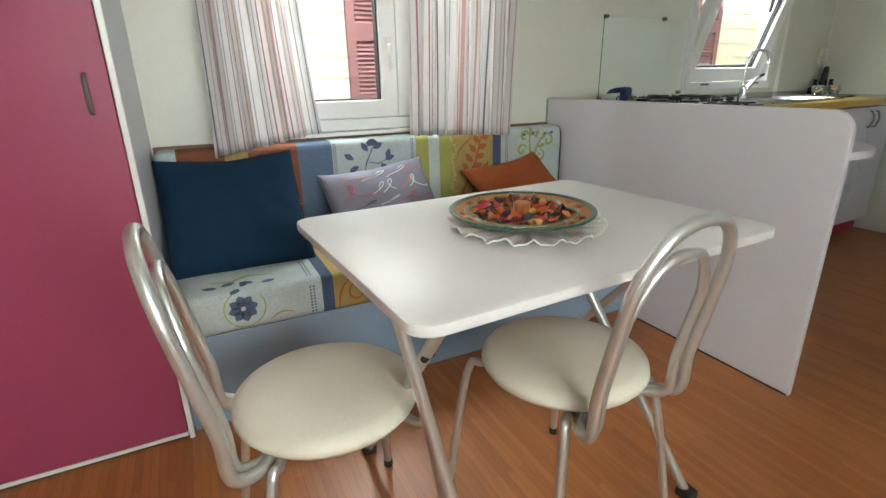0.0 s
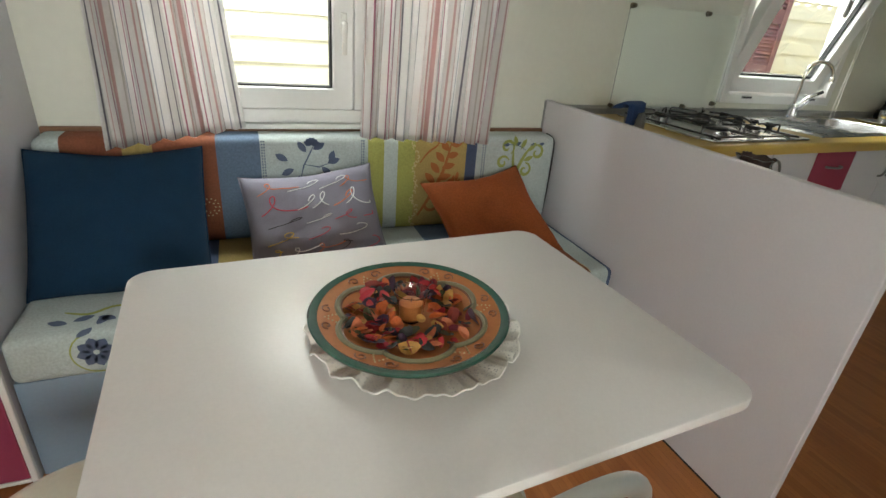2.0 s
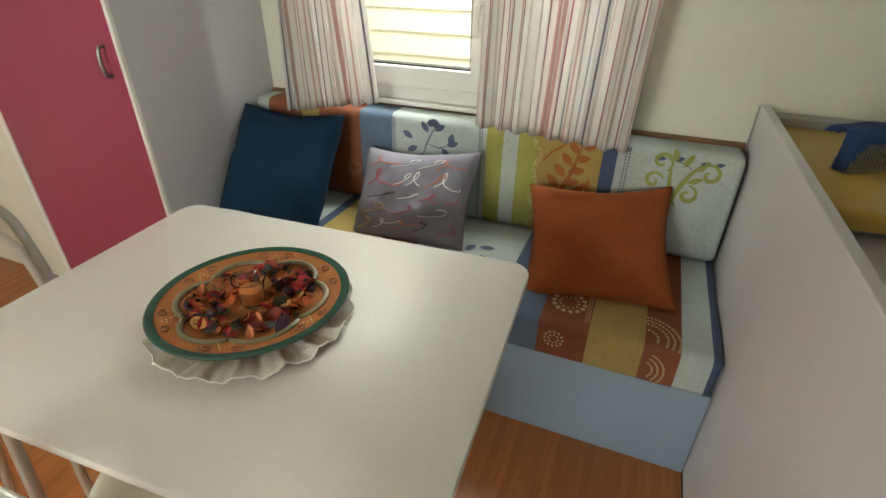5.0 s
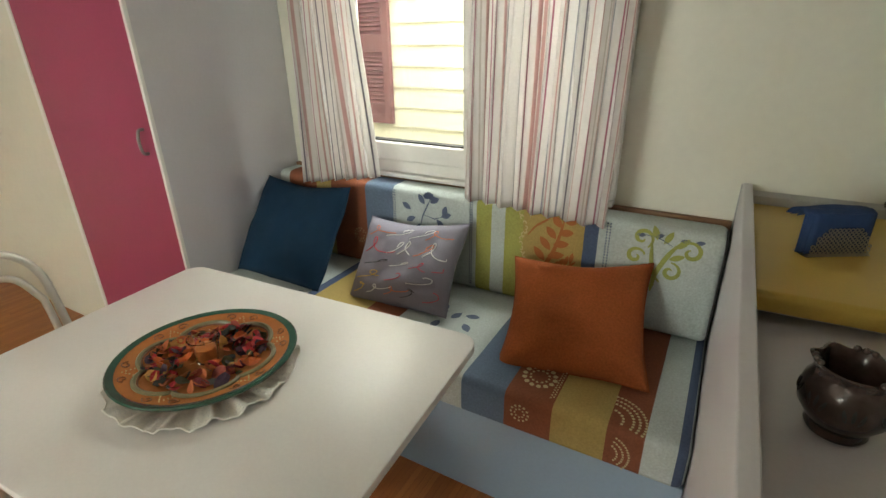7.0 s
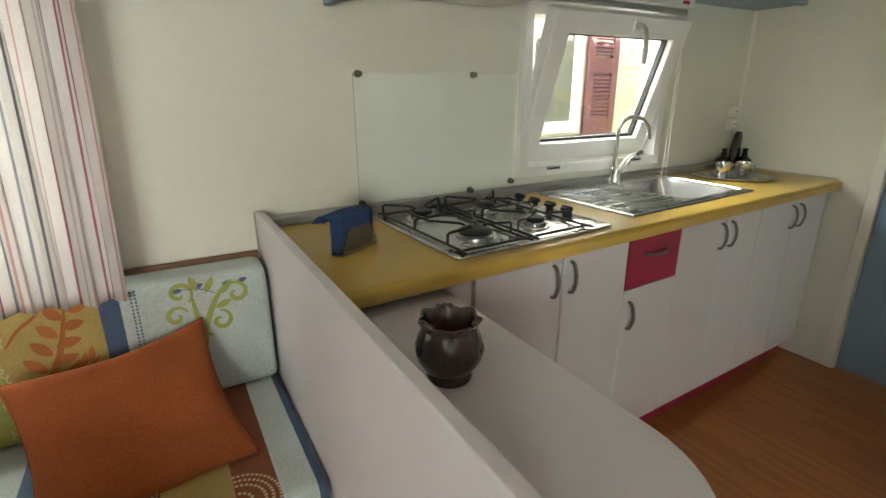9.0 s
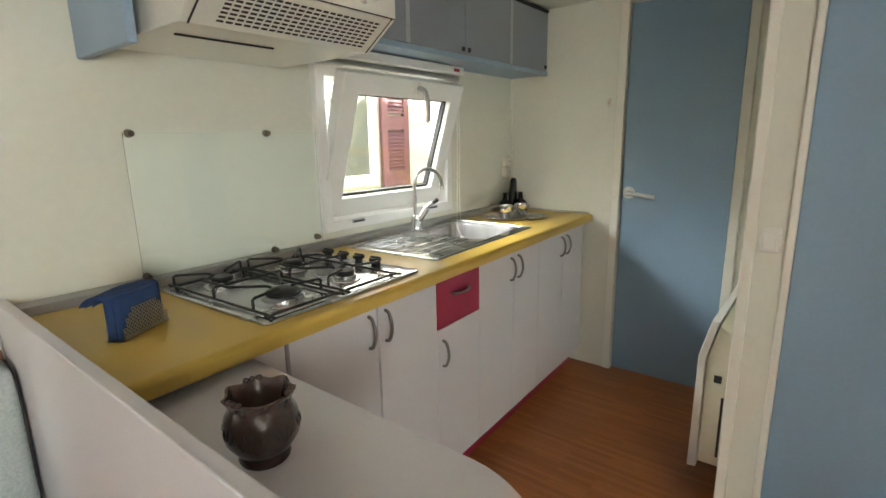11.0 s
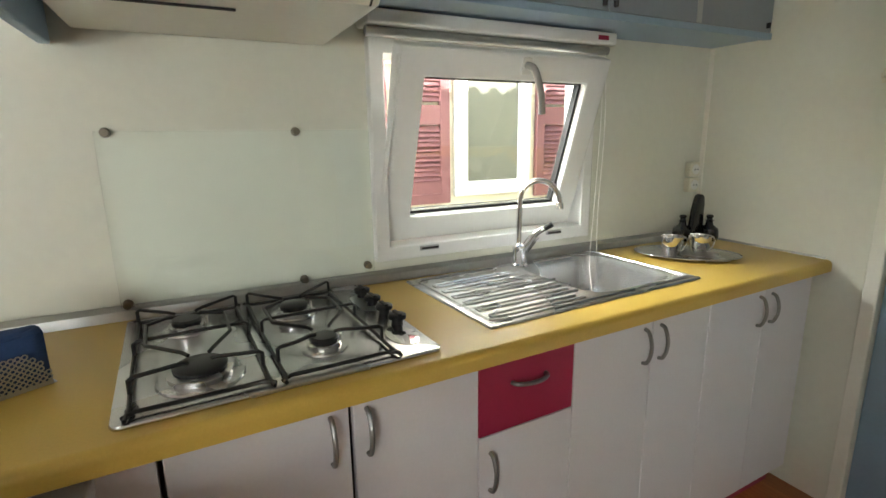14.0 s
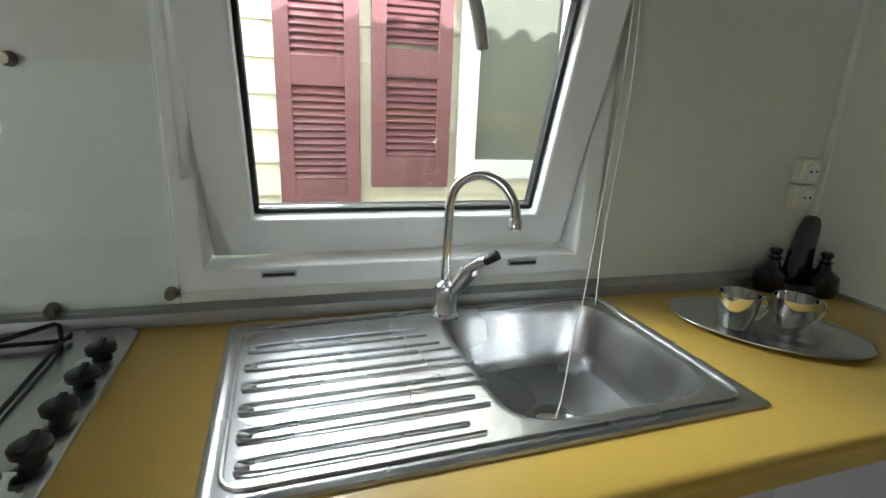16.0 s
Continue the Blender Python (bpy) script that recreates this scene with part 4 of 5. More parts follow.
# ---- sockets, switch, heater, hook ----
for z in (1.215, 1.150):
    so = thing("wall_socket", (4.452, NY, z), "ivory round power socket on the wall", "socket", "wall sockets")
    part("plate", box(4.422, NY - 0.032, z - 0.031, 4.482, NY - 0.001, z + 0.031, 0.006), M_IVORY, so)
    rg = bmesh.new()
    bmesh.ops.create_cone(rg, cap_ends=True, segments=24, radius1=0.021, radius2=0.021, depth=0.004)
    bmesh.ops.transform(rg, matrix=Matrix.Translation((4.452, NY - 0.0335, z)) @ Matrix.Rotation(radians(90), 4, "X"), verts=rg.verts)
    part("well", rg, M_WHITEPLASTIC, so, smooth=40)
    for dx in (-0.009, 0.009):
        h = bmesh.new()
        bmesh.ops.create_cone(h, cap_ends=True, segments=10, radius1=0.003, radius2=0.003, depth=0.002)
        bmesh.ops.transform(h, matrix=Matrix.Translation((4.452 + dx, NY - 0.036, z)) @ Matrix.Rotation(radians(90), 4, "X"), verts=h.verts)
        part("pin_hole", h, M_GAP, so)
sw = thing("light_switch", (3.468, 0.775, 1.05), "white rocker light switch", "switch")
part("plate", box(3.456, 0.748, 1.012, 3.4695, 0.800, 1.085, 0.004), M_WHITEPLASTIC, sw)
part("rocker", box(3.450, 0.757, 1.022, 3.4565, 0.792, 1.075, 0.003), M_WHITEPLASTIC, sw)
ht = thing("panel_heater", (3.95, 0.9, 0.1), "white wall-mounted electric panel heater", "heater")
part("casing", prism([(0.848, 0.14), (0.934, 0.14), (0.934, 0.56), (0.902, 0.688), (0.848, 0.65)], "x", 3.668, 4.29, 0.004), M_IVORY, ht, "ivory rear casing")
part("front_panel", prism([(0.937, 0.115), (0.966, 0.112), (0.962, 0.566), (0.930, 0.703), (0.904, 0.705), (0.937, 0.562)], "x", 3.66, 4.30, 0.004), M_WHITEPLASTIC, ht, "white front panel")
part("thermostat", box(3.659, 0.880, 0.475, 3.6675, 0.905, 0.502, 0.002), M_GAP, ht, "black thermostat window")
part("side_grille", box(3.664, 0.868, 0.18, 3.6675, 0.876, 0.42), M_GAP, ht, "dark side slot")
part("bracket", box(3.70, 0.831, 0.15, 4.25, 0.846, 0.46), M_GAP, ht)
hk = thing("wall_hook", (EX, 1.656, 1.53), "small ivory plastic wall hook", "hook")
part("plate", box(EX - 0.006, 1.648, 1.51, EX - 0.001, 1.664, 1.555, 0.002), M_IVORY, hk)
part("peg", tube(smooth_path([(EX - 0.005, 1.656, 1.53), (EX - 0.02, 1.656, 1.525), (EX - 0.024, 1.656, 1.54)], 4), 0.0035, 8), M_IVORY, hk)

# ---- curtains ----
W, P1, P2, GY, BK, LV = (0.80, 0.78, 0.77), (0.42, 0.19, 0.25), (0.60, 0.41, 0.40), (0.36, 0.37, 0.42), (0.22, 0.21, 0.25), (0.60, 0.56, 0.53)
stops, u = [], 0.0
rs = random.Random(5)
while u < 0.99 and len(stops) < 31:
    stops.append((u, W if len(stops) % 2 == 0 else rs.choice((P1, P2, GY, GY, LV, BK))))
    u += rs.uniform(0.030, 0.060) if len(stops) % 2 else rs.choice((0.008, 0.012, 0.014, 0.03))
M_CURTAIN = striped("striped curtain cotton", stops, 0.0, 1.0, uv=True, rough=0.9, bump=0.2, translucent=0.5, weave=1400, mottled=0.06)
nm = M_CURTAIN.node_tree
tcu = [x for x in nm.nodes if x.bl_idname == "ShaderNodeTexCoord"][-1]
sep = [x for x in nm.nodes if x.bl_idname == "ShaderNodeSeparateXYZ"][0]
rep = nm.nodes.new("ShaderNodeVectorMath")
rep.operation = "FRACTION"
nm.links.new(tcu.outputs["UV"], rep.inputs[0])
nm.links.new(rep.outputs["Vector"], sep.inputs[0])


def curtain(xl_top, xr_top, xl_bot, xr_bot, zl, zr, folds, seed, sweep=0.0):
    """A hanging cloth with uneven folds; its hem runs from zl to zr."""
    c = thing("curtain", ((xl_bot + xr_bot) / 2, 2.09, zl), "striped white, rose and grey cotton curtain, drawn aside", "curtain", "window curtains")
    bm = bmesh.new()
    uvl = bm.loops.layers.uv.new("UVMap")
    r = random.Random(seed)
    ph = [r.uniform(0, 6.28) for _ in range(4)]
    nu, nv = 130, 30
    width = abs(xr_bot - xl_bot)
    grid = []
    for j in range(nv + 1):
        v = j / nv
        row = []
        for i in range(nu + 1):
            u = i / nu
            zb = zl + (zr - zl) * u + 0.003 * math.sin(u * folds * 6.28 + ph[1])
            z = 1.83 + (zb - 1.83) * v
            x0, x1 = xl_top + (xl_bot - xl_top) * v, xr_top + (xr_bot - xr_top) * v ** 1.6
            a = u * folds * 6.283 + 0.5 * math.sin(u * 9 + ph[0]) + 0.35 * math.sin(v * 3 + u * 5 + ph[2])
            amp = 0.013 + 0.006 * v
            x = x0 + (x1 - x0) * (u + 0.012 * math.sin(2 * a))
            y = 2.088 + amp * math.sin(a) + 0.007 * math.sin(u * 23 + v * 4 + ph[3])
            row.append(bm.verts.new((x, y, z)))
        grid.append(row)
    for j in range(nv):
        for i in range(nu):
            f = bm.faces.new((grid[j][i], grid[j][i + 1], grid[j + 1][i + 1], grid[j + 1][i]))
            for lp, (a, b) in zip(f.loops, ((i, j), (i + 1, j), (i + 1, j + 1), (i, j + 1))):
                lp[uvl].uv = (a / nu * width * 5.2 + 0.013 * seed, b / nv)
    ob = part("cloth", bm, M_CURTAIN, c, smooth=180)
    md = ob.modifiers.new("thickness", "SOLIDIFY")
    md.thickness = 0.0015
    for k in range(7):
        xx = xl_top + (xr_top - xl_top) * (k + 0.5) / 7
        part("curtain_ring", tube([(xx, 2.09 + 0.014 * math.cos(t), 1.845 + 0.014 * math.sin(t)) for t in [math.tau * q / 10 for q in range(10)]], 0.0025, 6, True), M_WHITEPLASTIC, c)


curtain(0.35, 0.675, 0.335, 0.735, 0.815, 0.885, 6, 2)
curtain(1.145, 1.67, 1.12, 1.645, 0.85, 0.822, 9, 7)
rod = thing("curtain_rod", (1.05, 2.19, 1.845), "slim white curtain rod on brackets", "curtain rod")
part("rod", tube([(0.28, 2.09, 1.845), (1.75, 2.09, 1.845)], 0.008, 10), M_PVC, rod, smooth=40)
for x in (0.32, 1.73):
    part("bracket", box(x - 0.01, 2.09, 1.835, x + 0.01, NY - 0.001, 1.855, 0.002), M_PVC, rod)

# ---- pillows ----


class Pillow:
    """A square stuffed pillow: centre, directions across and up its face, size and stuffing."""

    def __init__(self, c, ax, up, w, h, thick, seed, pinch=0.06, sag=0.0):
        self.c, self.ax = Vector(c), Vector(ax).normalized()
        up = Vector(up)
        self.up = (up - self.ax * up.dot(self.ax)).normalized()
        self.n = self.ax.cross(self.up)
        self.w, self.h, self.t, self.seed, self.pinch, self.sag = w / 2, h / 2, thick / 2, seed, pinch, sag

    def at(self, u, v, side):
        pu, pv = u * (1 - self.pinch * (1 - v * v)), v * (1 - self.pinch * (1 - u * u))
        b = max(0.0, (1 - u ** 4)) ** 0.55 * max(0.0, (1 - v ** 4)) ** 0.55
        wr = noise.noise(Vector((u * 2.2 + self.seed, v * 2.2, side))) * 0.016 + noise.noise(Vector((u * 6 + self.seed, v * 5, side * 3))) * 0.007
        edge = (abs(u) ** 6 + abs(v) ** 6)
        p = self.c + self.ax * pu * self.w + self.up * pv * self.h + self.n * side * (self.t * b + wr * b)
        p += self.n * 0.012 * noise.noise(Vector((u * 1.5, v * 1.5, self.seed))) * min(1, edge)
        p -= self.up * self.sag * max(0.0, v) * (1 - abs(u)) ** 0.7
        return p

    def mesh(self, n=26):
        bm = bmesh.new()
        f = [[None] * (n + 1) for _ in range(n + 1)]
        k = [[None] * (n + 1) for _ in range(n + 1)]
        for j in range(n + 1):
            for i in range(n + 1):
                u, v = math.sin((i / n - 0.5) * math.pi) * 0.5 + (i / n - 0.5), math.sin((j / n - 0.5) * math.pi) * 0.5 + (j / n - 0.5)
                f[j][i] = bm.verts.new(self.at(u, v, 1))
                k[j][i] = f[j][i] if i in (0, n) or j in (0, n) else bm.verts.new(self.at(u, v, -1))
        for g, s in ((f, 1), (k, -1)):
            for j in range(n):
                for i in range(n):
                    q = (g[j][i], g[j][i + 1], g[j + 1][i + 1], g[j + 1][i])
                    bm.faces.new(q if s > 0 else q[::-1])
        return bm

    def piping(self, r):
        pts = [self.at(-1 + 2 * k / 20, -1, 1) for k in range(20)] + [self.at(1, -1 + 2 * k / 20, 1) for k in range(20)] + [self.at(1 - 2 * k / 20, 1, 1) for k in range(20)] + [self.at(-1, 1 - 2 * k / 20, 1) for k in range(20)]
        return tube(pts, r, 6, True)


def pillow(p, mat, label):
    t = thing("pillow", p.c - Vector((0, 0, p.h * abs(p.up.z))), label, "pillow", "pillows on the bench")
    part("cover", p.mesh(), mat, t, smooth=180)
    part("seam", p.piping(0.0025), mat, t)
    return t


pb = Pillow((0.366, 1.945, 0.640), (1, 0.0, 0.01), (0.0, 0.58, 0.80), 0.475, 0.45, 0.15, 1.3, 0.03, 0.02)
pillow(pb, M_NAVY, "large navy cotton pillow leaning on the bench back")
pg = Pillow((0.94, 1.965, 0.598), (1, -0.02, 0.10), (0.06, 0.62, 0.76), 0.46, 0.36, 0.13, 4.1, 0.06, 0.015)
grey = pillow(pg, M_LILACCLOTH, "grey-lilac pillow with coloured scribble embroidery")
po = Pillow((1.612, 1.915, 0.575), (0.96, 0.13, 0.10), (-0.10, 0.74, 0.56), 0.455, 0.42, 0.14, 7.7, 0.11, 0.01)
pillow(po, M_ORANGE, "burnt orange suede pillow lying against the bench back")
INKS = [material("white thread", (0.7, 0.7, 0.7), 0.8), material("red thread", (0.5, 0.03, 0.06), 0.8), material("yellow thread", (0.6, 0.38, 0.04), 0.8), material("black thread", (0.02, 0.02, 0.02), 0.8), material("orange thread", (0.6, 0.14, 0.04), 0.8)]
rs = random.Random(11)
for row, (v0, big) in enumerate(((0.60, 0.10), (0.22, 0.20), (-0.15, 0.12), (-0.42, 0.14), (-0.70, 0.10))):
    u0 = -0.85
    while u0 < 0.7:
        ln, turns = rs.uniform(0.4, 0.75), rs.choice((0.6, 0.8, 1.1))
        ink = INKS[0] if rs.random() < (0.6 if big > 0.15 else 0.25) else INKS[rs.choice((1, 2, 3, 4))]
        pts = []
        for q in range(29):
            s = q / 28
            ang = s * math.tau * turns - 1.2
            uu = u0 + ln * s + 0.5 * ln / turns * math.cos(ang) * 0.55
            vv = v0 + big * math.sin(ang) * (1 - 0.35 * s) + 0.06 * math.sin(3 * s + row) + 0.5 * (uu - u0) * 0.12
            pts.append(pg.at(min(0.9, max(-0.9, uu)), min(0.88, max(-0.9, vv)), 1) + pg.n * 0.0008)
        part("embroidery", tube(pts, 0.0019 if big > 0.15 else 0.0014, 5), ink, grey)
        u0 += ln * rs.uniform(0.5, 0.9)

# ---- cloth motifs on the bench cushions ----


def on_back(x, z):
    return Vector((x, 2.115 + 0.02 * (z - 0.464) - 0.0028, z))


def on_front(x, z):
    return Vector((x, 1.605 - 0.0028, z))


def on_seat(x, y):
    return Vector((x, y, 0.462 + 0.0028))


def ribbon(pts, w, place, bm, taper=True):
    """A flat curved stroke of cloth print."""
    n = len(pts)
    rows = []
    for i, p in enumerate(pts):
        a, b = pts[max(0, i - 1)], pts[min(n - 1, i + 1)]
        d = Vector((b[0] - a[0], b[1] - a[1])).normalized()
        s = w / 2 * (math.sin(math.pi * (0.12 + 0.8 * i / (n - 1))) if taper else 1)
        rows.append((bm.verts.new(place(p[0] - d.y * s, p[1] + d.x * s)), bm.verts.new(place(p[0] + d.y * s, p[1] - d.x * s))))
    for a, b in zip(rows, rows[1:]):
        bm.faces.new((a[0], a[1], b[1], b[0]))


def leaf(x, y, a, ln, w, place, bm):
    ca, sa = math.cos(a), math.sin(a)
    pts = [(ln * t, w * math.sin(math.pi * t) ** 0.8) for t in [k / 6 for k in range(7)]] + [(ln * t, -w * math.sin(math.pi * t) ** 0.8) for t in [k / 6 for k in range(5, 0, -1)]]
    bm.faces.new([bm.verts.new(place(x + p * ca - q * sa, y + p * sa + q * ca)) for p, q in pts])


def spiral(x, y, r, a0, turns, flip=1, n=22):
    return [(x + r * (1 - 0.8 * t) * math.cos(a0 + flip * turns * 6.283 * t), y + r * (1 - 0.8 * t) * math.sin(a0 + flip * turns * 6.283 * t)) for t in [k / n for k in range(n + 1)]]


M_SLATE = material("slate print", (0.10, 0.13, 0.21), 0.85, var=0.15, fine=200)
M_GREENPRINT = material("lime print", (0.33, 0.36, 0.10), 0.85, var=0.15, fine=200)
M_RUSTPRINT = material("rust print", (0.36, 0.12, 0.03), 0.85, var=0.15, fine=200)
M_BEAD = material("cream print", (0.55, 0.45, 0.25), 0.85, var=0.1, fine=200)

bm = bmesh.new()
ribbon([(0.915, 0.70), (0.925, 0.74), (0.95, 0.79), (0.965, 0.82)], 0.006, on_back, bm)
ribbon([(0.93, 0.745), (0.98, 0.735), (1.02, 0.75)], 0.005, on_back, bm)
for x, z, a in ((0.87, 0.76, 2.6), (0.89, 0.73, 3.6), (0.935, 0.79, 2.2), (0.96, 0.80, 0.5), (0.99, 0.735, -0.8), (1.01, 0.75, 0.3), (1.02, 0.75, 1.3), (0.91, 0.705, 4.4), (0.925, 0.70, 5.3)):
    leaf(x, z, a, 0.048, 0.012, on_back, bm)
for k in range(6):
    leaf(0.955, 0.815, 0.4 + k * 0.45, 0.03, 0.010, on_back, bm)
tagged(part("flower_print", bm, M_SLATE, back_c, "slate flower print"), kind="stuff")
bm = bmesh.new()
for sp in (spiral(1.755, 0.80, 0.035, -1.0, 1.1), spiral(1.74, 0.735, 0.030, 0.3, 1.1), spiral(1.90, 0.775, 0.036, 2.5, 1.1, -1), spiral(1.85, 0.70, 0.032, 1.6, 1.1, -1), spiral(1.80, 0.65, 0.024, 0.3, 1.0)):
    ribbon(sp, 0.014, on_back, bm)
ribbon(smooth_path([(1.80, 0.62, 0), (1.81, 0.69, 0), (1.84, 0.76, 0), (1.87, 0.805, 0)], 6), 0.016, on_back, bm)
ribbon(smooth_path([(1.805, 0.67, 0), (1.79, 0.73, 0), (1.785, 0.79, 0)], 6), 0.013, on_back, bm)
for x, z, a in ((1.80, 0.80, 1.9), (1.82, 0.79, 1.1), (1.86, 0.78, 0.9), (1.84, 0.74, 0.4)):
    leaf(x, z, a, 0.05, 0.010, on_back, bm)
tagged(part("scroll_print", bm, M_GREENPRINT, back_c, "lime scroll print"), kind="stuff")
bm = bmesh.new()
ribbon(smooth_path([(1.37, 0.52, 0), (1.42, 0.60, 0), (1.47, 0.70, 0), (1.50, 0.82, 0)], 6), 0.016, on_back, bm)
ribbon(smooth_path([(1.42, 0.60, 0), (1.49, 0.62, 0), (1.55, 0.67, 0)], 6), 0.014, on_back, bm)
ribbon(spiral(1.42, 0.57, 0.05, 1.5, 0.9, -1), 0.013, on_back, bm)
for k in range(9):
    t = k / 8
    leaf(1.43 + 0.07 * t, 0.63 + 0.18 * t, 0.2 + 0.9 * (k % 2) + (1.2 if k % 2 else 0), 0.068 - 0.02 * t, 0.014, on_back, bm)
for k in range(5):
    leaf(1.45 + 0.02 * k, 0.61 + 0.012 * k, 1.0 + 0.1 * k, 0.045, 0.008, on_back, bm)
ribbon(smooth_path([(1.37, 0.74, 0), (1.40, 0.78, 0), (1.44, 0.81, 0), (1.45, 0.83, 0)], 6), 0.008, on_back, bm)
tagged(part("fern_print", bm, M_RUSTPRINT, back_c, "rust fern print"), kind="stuff")
bm = bmesh.new()
ribbon(smooth_path([(1.76, 0.812, 0), (1.80, 0.807, 0), (1.83, 0.795, 0), (1.845, 0.785, 0)], 5), 0.003, on_back, bm)
for x, z, a in ((1.735, 0.808, 0.1), (1.79, 0.808, 0.4), (1.865, 0.808, 0.1), (1.905, 0.808, 0.2)):
    leaf(x, z, a, 0.030, 0.007, on_back, bm)
tagged(part("sprig_print", bm, M_SLATE, back_c, "slate sprig print"), kind="stuff")
part("piping", tube(smooth_path([(PX - 0.010, 2.134, 0.478), (PX - 0.009, 2.128, 0.60), (PX - 0.009, 2.130, 0.78), (PX - 0.012, 2.145, 0.830), (PX - 0.012, 2.20, 0.838)], 5), 0.0028, 6), M_GAP, back_c, "dark piping")
bm = bmesh.new()
for x in (0.783, 0.791, 1.135, 1.143, 1.64, 1.65):
    for k in range(34):
        z = 0.49 + k * 0.0102
        bm.faces.new([bm.verts.new(on_back(x + a, z + b)) for a, b in ((0, 0), (0.005, 0), (0.005, 0.006), (0, 0.006))])
tagged(part("stitched_dots", bm, M_SLATE, back_c, "dotted slate border"), kind="stuff")
bm = bmesh.new()
for k in range(22):
    zz = 0.48 + 0.016 * k
    ribbon(spiral(1.352 + 0.010 * math.sin(zz * 60), zz, 0.010, k * 1.3, 0.6, 1, 8), 0.004, on_back, bm, False)
tagged(part("vine_border", bm, M_BEAD, back_c, "cream vine border"), kind="stuff")
bm = bmesh.new()
for rr, m in ((0.028, 14), (0.016, 8)):
    for k in range(m):
        a = math.tau * k / m
        leaf(0.60 + rr * math.cos(a), 0.60 + rr * math.sin(a), a, 0.006, 0.0025, on_back, bm)
tagged(part("bead_print", bm, M_BEAD, back_c, "cream beaded rosette"), kind="stuff")
# seat: rose, vine, dots and beaded circles
bm = bmesh.new()
for k in range(8):
    a = math.tau * k / 8 + 0.2
    leaf(0.325 + 0.006 * math.cos(a), 0.405 + 0.006 * math.sin(a), a, 0.040, 0.015, on_front, bm)
for x, y, a in ((0.26, 1.66, 2.8), (0.27, 1.67, 0.4), (0.39, 1.65, 0.2), (0.37, 1.66, 2.7), (0.33, 1.64, 1.2), (0.32, 1.63, 4.2)):
    leaf(x, y, a, 0.05, 0.013, on_seat, bm)
for x, y, a in ((1.10, 1.90, 0.4), (1.14, 1.93, 2.4), (1.18, 1.88, 1.2), (1.22, 1.92, 0.2), (1.15, 1.85, 4.6), (1.24, 1.87, 5.4)):
    leaf(x, y, a, 0.055, 0.015, on_seat, bm)
tagged(part("flower_print", bm, M_SLATE, seat_c, "slate rose print"), kind="stuff")
bm = bmesh.new()
ribbon(arc(0.33, 0.405, 0.062, 120, 400, 24), 0.004, on_front, bm, False)
ribbon(smooth_path([(0.24, 1.72, 0), (0.30, 1.70, 0), (0.36, 1.73, 0), (0.44, 1.71, 0)], 6), 0.012, on_seat, bm)
ribbon(smooth_path([(0.40, 0.35, 0), (0.44, 0.37, 0), (0.48, 0.36, 0)], 6), 0.006, on_front, bm)
tagged(part("vine_print", bm, M_GREENPRINT, seat_c, "lime vine print"), kind="stuff")
bm = bmesh.new()
ribbon(spiral(0.70, 0.385, 0.045, 0.5, 1.1), 0.007, on_front, bm)
ribbon(smooth_path([(0.63, 0.34, 0), (0.64, 0.40, 0), (0.67, 0.44, 0)], 6), 0.008, on_front, bm)
ribbon(smooth_path([(0.76, 0.34, 0), (0.78, 0.40, 0), (0.83, 0.44, 0)], 6), 0.008, on_front, bm)
tagged(part("scroll_print", bm, M_RUSTPRINT, seat_c, "rust scroll print"), kind="stuff")
bm = bmesh.new()
for x in (0.535, 0.546):
    for k in range(9):
        bm.faces.new([bm.verts.new(on_front(x + a, 0.345 + k * 0.011 + b)) for a, b in ((0, 0), (0.006, 0), (0.006, 0.006), (0, 0.006))])
    for k in range(14):
        bm.faces.new([bm.verts.new(on_seat(x + a, 1.635 + k * 0.011 + b)) for a, b in ((0, 0), (0.006, 0), (0.006, 0.006), (0, 0.006))])
tagged(part("stitched_dots", bm, M_SLATE, seat_c, "dotted slate border"), kind="stuff")
bm = bmesh.new()


def beads(x, y, r, m, a0=0, a1=360, size=0.0032, place=on_seat):
    for k in range(m):
        a = radians(a0 + (a1 - a0) * k / m)
        px, py = x + r * math.cos(a), y + r * math.sin(a)
        bm.faces.new([bm.verts.new(place(px + size * math.cos(math.tau * q / 7), py + size * math.sin(math.tau * q / 7))) for q in range(7)])


for x, y in ((1.575, 1.715),):
    beads(x, y, 0.046, 14, size=0.0078)
    beads(x, y, 0.028, 12, size=0.004)
beads(1.555, 0.405, 0.026, 12, size=0.004, place=on_front)
beads(1.555, 0.405, 0.014, 8, place=on_front)
for r in (0.034, 0.060, 0.076, 0.092):
    beads(1.795, 1.640, r, int(r * 190), -20, 95, size=0.0042)
for r in (0.03, 0.045, 0.06):
    beads(1.80, 0.38, r, int(r * 260), -40, 75, place=on_front)
for k in range(16):
    beads(1.628, 1.64 + 0.012 * k, 0.004, 1, size=0.003)
    beads(1.636, 1.646 + 0.012 * k, 0.004, 1, size=0.003)
tagged(part("bead_print", bm, M_BEAD, seat_c, "cream beaded circles"), kind="stuff")

